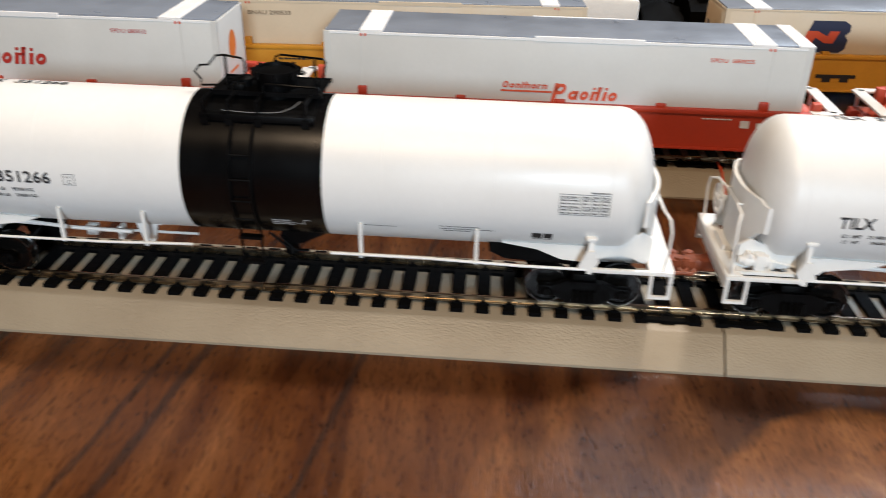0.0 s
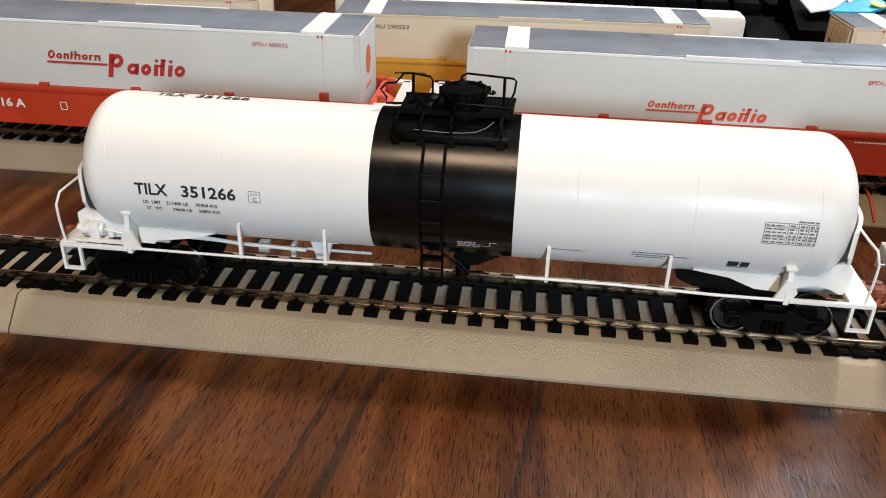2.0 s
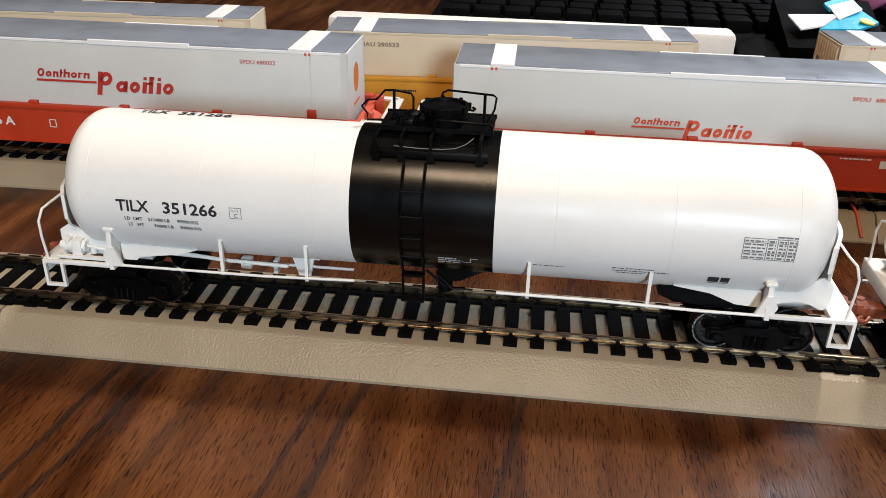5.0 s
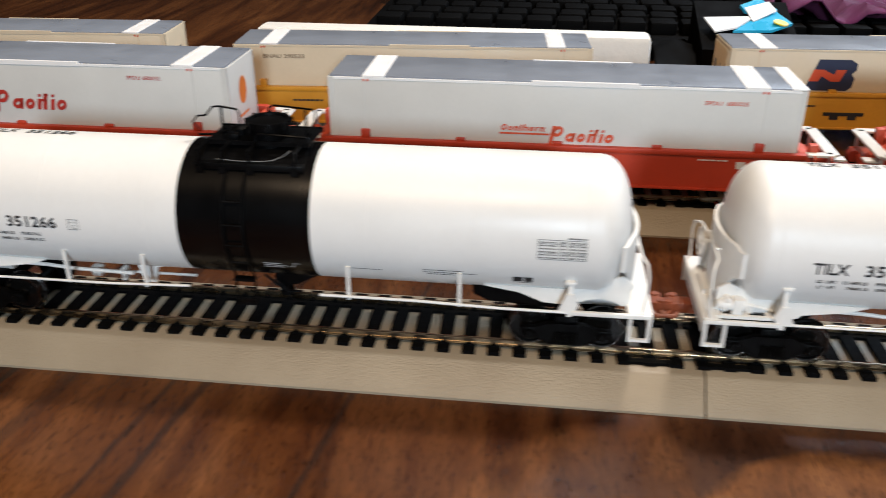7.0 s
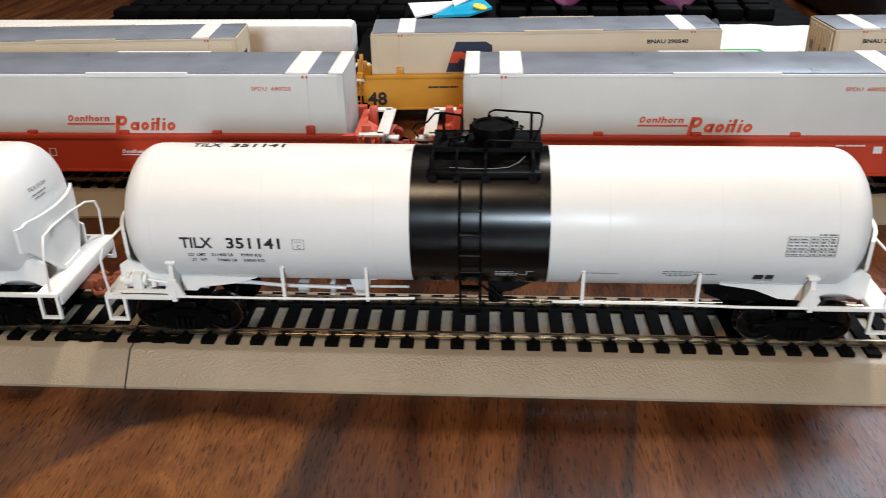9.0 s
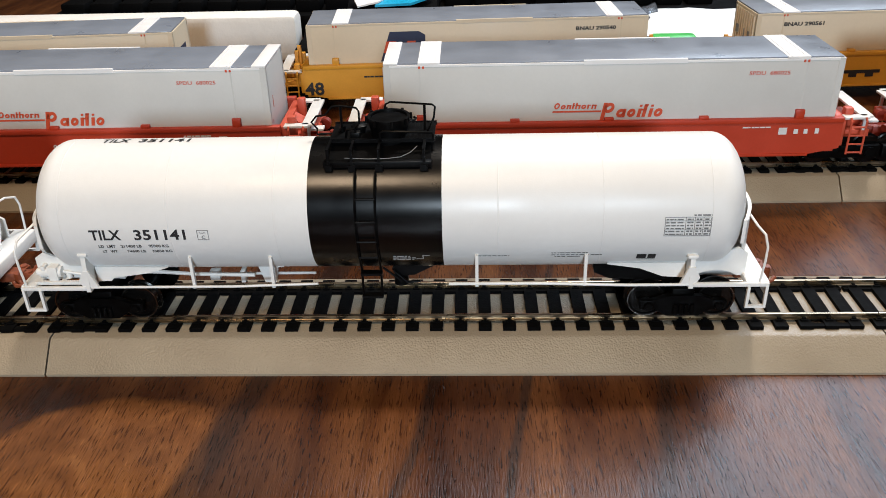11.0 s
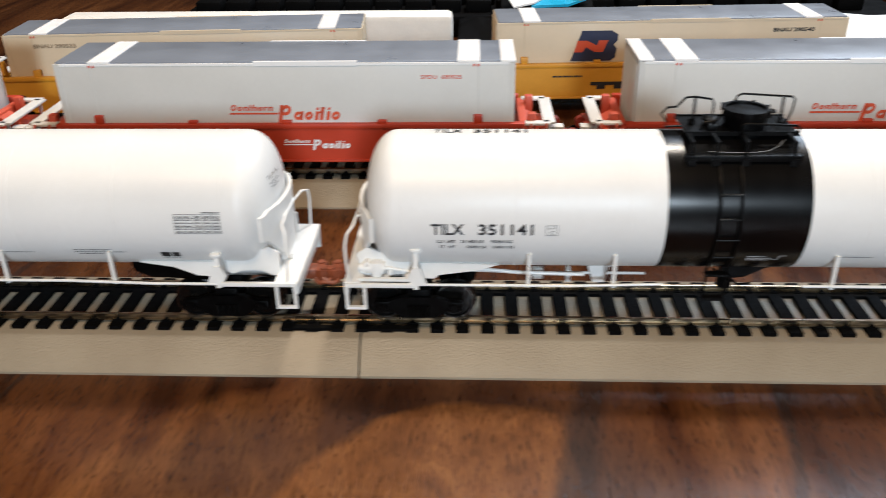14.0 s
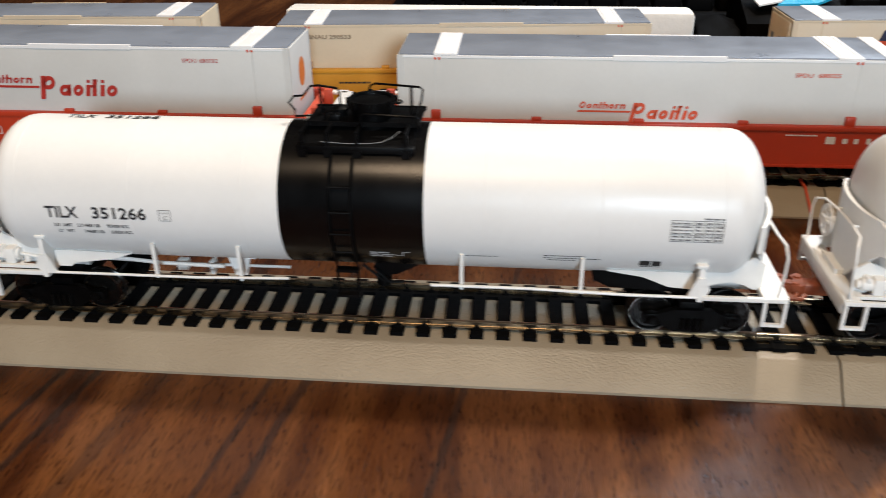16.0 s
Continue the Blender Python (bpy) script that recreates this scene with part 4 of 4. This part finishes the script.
def container(x, y, z, cream, mark, big_logo, seed, turn=0.0, turned=False, lips=()):
    """A 48-foot container; x, y are the middle, z its underside."""
    body = M_CREAM if cream else M_CONT
    c = thing("shipping_container", ("cream" if cream else "pale grey") + " model container with grey roof in a well car", "shipping container", "containers", at=(x, y, z), turn=turn)
    h, l, w = 34.6 if big_logo else 33.0, LEN / 2, WIDE / 2
    bm = bmesh.new()
    box(bm, -l, l, -w, w, 0, h - 0.7, 0.25)
    part("body", bm, body, c)
    for s in (-1, 1):
        for e in (-1, 1):
            bm = bmesh.new()
            box(bm, min(e * l, e * (l - 2.2)), max(e * l, e * (l - 2.2)), min(s * (w - 1.5), s * (w + 0.14)), max(s * (w - 1.5), s * (w + 0.14)), 0, h - 0.6)
            part("corner_post", bm, body, c)
            bm = bmesh.new()
            box(bm, e * (l - 12.7) - 0.3, e * (l - 12.7) + 0.3, s * w - 0.04, s * w + 0.04, 0.5, h - 1.5)
            part("side_rib", bm, body, c)
    bm = bmesh.new()
    box(bm, -l + 0.5, l - 0.5, -w + 0.5, w - 0.5, h - 0.72, h, 0.2)
    part("roof", bm, M_ROOF, c, "grey painted roof panel")
    for s in (-1, 1):
        bm = bmesh.new()
        xa, xb = s * (l - 12.2), s * (l - 20)
        box(bm, min(xa, xb), max(xa, xb), -w - 0.1, w + 0.1, h - 0.5, h + 0.12)
        box(bm, min(xa, xb) + 1.2, min(xa, xb) + 1.6, -w, w, h, h + 0.25)
        box(bm, max(xa, xb) - 1.6, max(xa, xb) - 1.2, -w, w, h, h + 0.25)
        part("roof_stripe", bm, M_STRIPE, c, "white stripe across the roof")
        for t in (-1, 1):
            xm = s * (l - 13.4)
            for d in (-0.7, 0.7):
                bm = bmesh.new()
                box(bm, xm + d - 0.35, xm + d + 0.35, min(t * w, t * (w + 0.24)), max(t * w, t * (w + 0.24)), h - 1.9, h - 1.0)
                part("corner_mark", bm, M_LOGORED, c)
    bm = bmesh.new()
    for t in (-1, 1):
        box(bm, -l + 2, l - 2, min(t * (w - 0.6), t * (w + 0.2)), max(t * (w - 0.6), t * (w + 0.2)), h - 1.3, h - 0.55)
        box(bm, -10, 26, min(t * (w - 0.8), t * (w + 0.34)), max(t * (w - 0.8), t * (w + 0.34)), h - 1.4, h + 0.1)
    part("top_rail", bm, M_STRIPE if not cream else M_CREAM, c, "raised rail along the roof edge")
    for k in range(9):
        yy = -w + 2.6 + k * (WIDE - 5.2) / 8
        bm = bmesh.new()
        cyl(bm, (-l - 0.25, yy, 1.5), (-l - 0.25, yy, h - 2), 0.32, 8)
        if k in (2, 6):
            box(bm, -l - 0.8, -l, yy - 0.4, yy + 1.4, 10, 12)
        part("door_bar", bm, body, c)
    for e in lips:
        bm = bmesh.new()
        box(bm, min(e * (l - 5.0), e * (l + 0.1)), max(e * (l - 5.0), e * (l + 0.1)), -w - 0.08, w + 0.08, h - 0.5, h + 0.14, 0.05)
        part("roof_lip", bm, M_STRIPE, c, "white strip along the roof's end")
    front = lambda u, v: (u, -w - 0.22, v)
    end = lambda u, v: (l + 0.1, u, v)
    if cream:
        e0 = -46.4
        field = [(0, 0), (18.6, 0), (20.8, 1.6), (21.4, 5.6), (19.8, 7.6), (21.6, 9.4), (21.6, 12.2), (18.6, 14), (4.8, 14)]
        zig = [(3.0, 9.5), (7.4, 9.5), (12.1, 7.2), (13, 9.5), (17.2, 9.5), (15, 4.1), (11.3, 4.1), (6.9, 6.5), (5.6, 4.1), (1.5, 4.1)]
        if not turned:
            lettering("emblem", [([(e0 + a, 14.4 + b_) for a, b_ in field], [tuple(range(len(field)))])], front, M_NAVY, c, "navy slanted block emblem")
            lettering("emblem_band", [([(e0 + a, 14.4 + b_) for a, b_ in zig], [tuple(range(len(zig)))])], lambda u, v: (u, -w - 0.3, v), M_LOGORED, c, "red zigzag band on the emblem")
        lettering("container_mark", [shifted(letters(mark, 1.7, 0.035, width=19.0), -l + 13.0 if turned else 46.5, h - 6.4)], front, M_CREAMINK if mark.endswith("33") else M_INK, c)
        lettering("end_emblem", [bar(-5, 5, 15, 23, 1.2)], end, M_NAVY, c)
        lettering("end_band", [bar(-4, 5.4, 17.6, 20.2, 0.6)], lambda u, v: (l + 0.16, u, v), M_LOGORED, c)
        lettering("door_mark", [bar(-10, -7, 20, 23), bar(-3, -1.6, 12, 23), bar(5, 9, 19, 23)], lambda u, v: (-l - 0.9, u, v), M_GREYINK, c)
    elif big_logo:
        logo("railway_emblem", -31.5, 16.6, 1.5, M_LOGODARK, c, front)
        lettering("container_mark", [shifted(letters(mark, 1.35, 0.008, 1.15), 43.5, h - 5.6)], front, M_LOGODARK, c)
        disc = [(4.0 * math.cos(k * math.pi / 12), 22.5 + 5.2 * math.sin(k * math.pi / 12)) for k in range(24)]
        lettering("end_emblem", [(disc, [tuple(range(24))])], end, M_ORANGE, c, "orange oval emblem on the container end")
        lettering("end_line", [bar(-5, 5, 13, 14)], end, M_ORANGE, c)
    else:
        logo("railway_emblem", -20.6, 12.0, 1.18, M_LOGORED, c, front)
        lettering("container_mark", [shifted(letters(mark, 1.35, 0.010, 1.25), 48.0, h - 6.2)], front, M_LOGORED, c)
        lettering("door_mark", [bar(-11.2, -10.7, 7, 25), bar(-7.2, -6.8, 9, 22), bar(-4, -3.6, 12, 24)], lambda u, v: (-l - 0.62, u, v), M_LOGORED, c)
        lettering("end_line", [bar(-9, -8.3, 16, 20.4), bar(-12, -11.5, 8, 9.5), bar(-12, -11.5, 11, 12.2)], end, M_LOGORED, c)
    return c


def well_car(x, y, z, yellow, number, seed):
    """A low well car; z is the height of the rail under it."""
    rng = random.Random(seed)
    paint, bright = (M_YELLOW, M_YELLOW) if yellow else (M_RED, M_REDBRIGHT)
    car = thing("well_car", ("orange-yellow" if yellow else "orange-red") + " model well car carrying one container", "model well car", "well cars", at=(x, y, z))
    l = LEN / 2
    for s in (-1, 1):
        bm = bmesh.new()
        ya, yb = s * 15.6, s * 17.6
        up = 2.4 if yellow else 0.0
        prism(bm, [(-l - 3, 9.0), (-l - 3, 20.2 + up), (l + 3, 20.2 + up), (l + 3, 9.0), (l - 10, 6.4), (-l + 10, 6.4)], min(ya, yb), max(ya, yb), "y")
        box(bm, -l - 3, l + 3, min(s * 15.3, s * 18.2), max(s * 15.3, s * 18.2), 18.9 + up, 20.6 + up, 0.2)
        box(bm, -l + 8, l - 8, min(s * 15.6, s * 18.2), max(s * 15.6, s * 18.2), 6.2, 7.2, 0.2)
        part("side", bm, paint, car, "deep side sill of the well")
        for k in range(5):
            xx = -l + 12.8 + k * (LEN - 25.6) / 4
            big = k in (0, 4)
            bm = bmesh.new()
            box(bm, xx - (1.6 if big else 1.7), xx + (1.6 if big else 1.7), min(s * 14.9, s * 17.4), max(s * 14.9, s * 17.4), 20.4 + up, (23.6 if big else 21.7) + up, 0.25)
            part("container_guide", bm, paint, car)
    bm = bmesh.new()
    box(bm, -l - 2, l + 2, -15.6, 15.6, 7.0, 8.6)
    part("well_floor", bm, paint, car)
    wz = 5.2
    for s in (-1, 1):
        bm = bmesh.new()
        a, b_ = sorted((s * (l + 1), s * (l + 15)))
        box(bm, a, b_, -13, 13, 11.5, 14.2, 0.3)
        a, b_ = sorted((s * (l + 2), s * (l + 5)))
        box(bm, a, b_, -15.5, 15.5, 9, 19.6, 0.3)
        prism(bm, [(s * (l + 4), 19.4), (s * (l + 13), 14), (s * (l + 4), 14)], -4, 4, "y")
        for yy in (-11.5, 9.5):
            box(bm, min(s * (l + 5), s * (l + 8)), max(s * (l + 5), s * (l + 8)), yy - 1.6, yy + 1.6, 14, 22.5, 0.4)
        cyl(bm, (s * (l + 9), -7.5, 16.2), (s * (l + 15), -7.5, 16.2), 1.8, 14)
        if yellow:
            for yy in (-6, 4):
                prism(bm, [(yy - 2.2, 14), (yy + 2.2, 14), (yy + 1.6, 25.5), (yy + 0.4, 27.5), (yy - 0.8, 27.5), (yy - 1.6, 25.5)], s * (l + 7) - 0.8, s * (l + 7) + 0.8)
        part("end_deck", bm, bright, car, "cast end deck over the truck")
        bm = bmesh.new()
        a, b_ = sorted((s * (l + 10.4), s * (l + 14.8)))
        box(bm, a, b_, -14.5, 14.5, 19.2, 20.1, 0.2)
        a, b_ = sorted((s * (l + 4), s * (l + 13)))
        box(bm, a, b_, -16.2, -12.6, 19.2, 20.1, 0.2)
        box(bm, a, b_, 12.6, 16.2, 19.2, 20.1, 0.2)
        a, b_ = sorted((s * (l + 13), s * (l + 18.0)))
        box(bm, a, b_, -12.4, -8.2, 16.6, 17.5, 0.2)
        box(bm, s * (l + 12.6) - 0.5, s * (l + 12.6) + 0.5, -13.2, -12.2, 14.0, 19.4)
        box(bm, s * (l + 12.6) - 0.5, s * (l + 12.6) + 0.5, 12.2, 13.2, 14.0, 19.4)
        part("crossover_walk", bm, M_GREYPLATE, car, "pale grey crossover walkway")
        bm = bmesh.new()
        for xx in (s * (l + 6), s * (l + 11.4)):
            tube(bm, [(xx, -16.6, 20.0), (xx, -17.6, 19.0), (xx, -17.6, 6.6)], 0.4)
        for k in range(4):
            tube(bm, [(s * (l + 6), -17.6, 7.2 + 3.2 * k), (s * (l + 11.4), -17.6, 7.2 + 3.2 * k)], 0.36)
        part("end_ladder", bm, bright, car, "small ladder at the car end")
        bm = bmesh.new()
        for yy in (-11.2, 11.2):
            box(bm, s * (l + 8) - 13, s * (l + 8) + 13, yy - 1.2, yy + 1.2, wz - 2.4, wz + 2.6, 0.5)
            for k in (-9.2, 9.2):
                cyl(bm, (s * (l + 8) + k, yy - 1.8, wz), (s * (l + 8) + k, yy + 1.8, wz), 2.0, 14)
        box(bm, s * (l + 8) - 3, s * (l + 8) + 3, -11, 11, wz, 11.6)
        part("truck_frame", bm, M_TRUCK, car, "black truck frame")
        for k in (-9.2, 9.2):
            for t in (-1, 1):
                bm = bmesh.new()
                lathe(bm, [(t * 7.2, 0), (t * 7.2, 5.75), (t * 7.9, 5.75), (t * 8.1, 5.2), (t * 9.9, 5.15), (t * 9.9, 0)], (s * (l + 8) + k, 0, wz), "y", 28)
                part("wheel", bm, M_WHEEL, car)
        bm = bmesh.new()
        a, b_ = sorted((s * (l + 14), s * (l + 21)))
        box(bm, a, b_, -2.3, 2.3, 7.4, 11.4, 0.4)
        cyl(bm, (s * (l + 19.4), 1.5, 7.0), (s * (l + 19.4), 1.5, 11.8), 1.4, 12)
        cyl(bm, (s * (l + 15), -4.6, 12.6), (s * (l + 19), -6.2, 12.0), 1.5, 12)
        cyl(bm, (s * (l + 16), 3.6, 13.4), (s * (l + 16), 6.6, 13.4), 2.2, 14)
        part("coupler", bm, paint if yellow else M_COUPLER, car, "red-brown coupler and hoses")
    front = lambda u, v: (u, -17.85, v)
    if yellow:
        lettering("car_number", [shifted(letters(number, 6.0, 0.03, 1.05), -l - 2.6, 8.8)], front, M_INK, car, "large black number on the side")
        lettering("stencil", rough_bars(rng, -l + 26, -l + 40, 16.6, 0.8) + [bar(-l + 44, -l + 62, 12.6, 14.2), bar(-l + 47, -l + 51, 10.8, 12.6), bar(-l + 55, -l + 59, 10.8, 12.6)], front, M_INK, car)
    else:
        logo("railway_emblem", -2.0, 11.4, 0.72, M_STRIPE, car, front)
        lettering("stencil", rough_bars(rng, 48, 58, 17.2, 0.5) + [bar(61, 64, 14.6, 17.2), bar(66.4, 68, 14.8, 16.6), bar(70, 71.4, 14.8, 16.6), bar(74, 75.4, 14.8, 16.8)], front, M_GREYPLATE, car)
        lettering("car_number", [shifted(letters(number, 3.0, 0.03, 1.15), -l + 24, 12.4)] + [shifted(r, -l + 52, 0) for r in outline_bars(0, 2.6, 12.2, 15.2, 0.3)], front, M_GREYPLATE, car, "white serif car number")
    return car


RED_X = (-232.6, -34.7, 168.9, 373.0)
for k, cx in enumerate(RED_X):
    wagon = well_car(cx, back_y(cx), RAIL_TOP, False, "3916 A" if k == 0 else "3916 C", 20 + k)
    wagon.rotation_euler = (0, 0, radians(BACK_TURN))
    container(cx, back_y(cx) - 1.4, 20.2, False, "SPDU 680032" if k == 0 else "SPDU  680025", k == 0, 30 + k, BACK_TURN, lips={1: (1,), 2: (-1,)}.get(k, ()))
FAR = ((-301.5, 197.0, 3.5, "BNAU 290533"), (-101.0, 192.0, 4.0, "BNAU 290533"), (121.5, 210.2, 3.0, "BNAU 290540"), (333.0, 217.0, 3.0, "BNAU 290561"))
for k, (cx, cy, far_turn, mark) in enumerate(FAR):
    wagon = well_car(cx, cy, 1.0, True, "48", 40 + k)
    wagon.rotation_euler = (0, 0, radians(far_turn))
    container(cx, cy, 10.0, True, mark, False, 50 + k, far_turn, k != 2)

# ---- things behind the trains ----
bm = bmesh.new()
box(bm, -208, 18, 282, 300, 0, 26.5, 3)
solid("foam_block", bm, M_FOAM, "white styrofoam packing block lying behind the trains", "foam block")

kb = thing("keyboard", "black computer keyboard lying at the back of the table", "keyboard", at=(70, 415, 0))
bm = bmesh.new()
box(bm, -230, 230, -75, 75, 0, 14, 3)
part("case", bm, M_KEY, kb)
bm = bmesh.new()
box(bm, -8.2, 8.2, -8.2, 8.2, 13.5, 21.5, 1.6)
key = finish(bm, "key", M_KEY)
for r in range(6):
    for c in range(22):
        ob = new("key", key)
        ob.parent = kb
        ob.location = ((-212 + c * 19.4 + (r % 3) * 2.5) * MM, (-58 + r * 22) * MM, 0)

bm = bmesh.new()
box(bm, -160, 700, 505, 640, 0, 55, 8)
solid("monitor_base", bm, M_DARKBOX, "black monitor base behind the keyboard", "monitor base")
bm = bmesh.new()
box(bm, 330, 620, 330, 500, 0, 70, 8)
solid("equipment_case", bm, M_DARKBOX, "black equipment case at the back of the table", "equipment case")

bm = bmesh.new()
prism(bm, [(284, 0), (284, 20.6), (334, 38.1), (336, 37), (336, 0)], 46, 99)
solid("black_pouch", bm, M_KEY, "black wedge-shaped pouch under the printed packet", "pouch")
pk = thing("snack_packet", "folded cyan and white printed packet on a black pouch", "packet")


def slab(name, outline, material, low, high, label=""):
    """A thin flap of the packet, lying on the sloping top of the pouch."""
    bm = bmesh.new()
    prism(bm, outline, low, high, "z")
    for v in bm.verts:
        v.co.z += 24.0 + 0.35 * (v.co.y - 285) + 0.8 * math.sin(v.co.x * 0.31)
    return part(name, bm, material, pk, label)


slab("lower_flap", [(63, 294), (84, 295), (97, 305), (89, 315), (77, 309)], M_CYAN, 0.2, 1.6)
slab("upper_flap", [(70, 319), (82, 327), (90, 315), (80, 311), (72, 314)], M_CYAN, 1.0, 2.6)
slab("white_flap", [(48, 305), (77, 309.5), (65, 295), (53, 293)], M_PACKWHITE, 1.7, 2.6, "white printed flap")
slab("label_panel", [(72, 316), (86, 321), (89, 312), (75, 303)], M_PACKWHITE, 2.7, 3.3, "white printed panel")
slab("label_flash", [(90 + 4.2 * math.cos(k * math.pi / 6), 302.5 + 2.6 * math.sin(k * math.pi / 6)) for k in range(12)], M_PACKYELLOW, 1.7, 2.4, "yellow printed flash")


def sheet(name, label, category, material, x0, x1, y0, y1, z, rise, seed, n=28, thick=0.25):
    rng = Vector((seed * 3.7, seed * 1.3, 0))
    bm = bmesh.new()
    grid = [[None] * (n + 1) for _ in range(n + 1)]
    for i in range(n + 1):
        for j in range(n + 1):
            x, y = x0 + (x1 - x0) * i / n, y0 + (y1 - y0) * j / n
            h = z + rise * (0.5 + 0.5 * noise.noise(Vector((x * 0.022, y * 0.03, 0)) + rng)) + 0.35 * rise * noise.noise(Vector((x * 0.07, y * 0.07, 4)) + rng)
            grid[i][j] = bm.verts.new((x, y, max(h, 0.4)))
    for i in range(n):
        for j in range(n):
            bm.faces.new((grid[i][j], grid[i + 1][j], grid[i + 1][j + 1], grid[i][j + 1]))
    ob = solid(name, bm, material, label, category)
    mod = ob.modifiers.new("thickness", "SOLIDIFY")
    mod.thickness = thick * MM
    return ob


sheet("plastic_bag", "crumpled clear plastic bag lying behind the trains", "plastic bag", M_FILM, 105, 232, 240, 335, 8, 15, 5)
sheet("paper_sheet", "white sheet of paper lying on the table", "paper", M_PAPER, 208, 330, 238, 330, 14, 5, 8, 16)
sheet("black_cloth", "black cloth heaped behind the foam block", "cloth", M_KEY, 21, 44, 245, 335, 6, 14, 14, 16, 1.0)
sheet("purple_cloth", "dark purple cloth heaped at the table's back", "cloth", M_PURPLE, 105, 240, 360, 430, 10, 34, 11, 24, 1.0)
bm = bmesh.new()
box(bm, 214, 238, 240, 250, 0, 21.5, 2)
solid("green_clip", bm, M_GREEN, "small bright green plastic piece", "plastic piece")
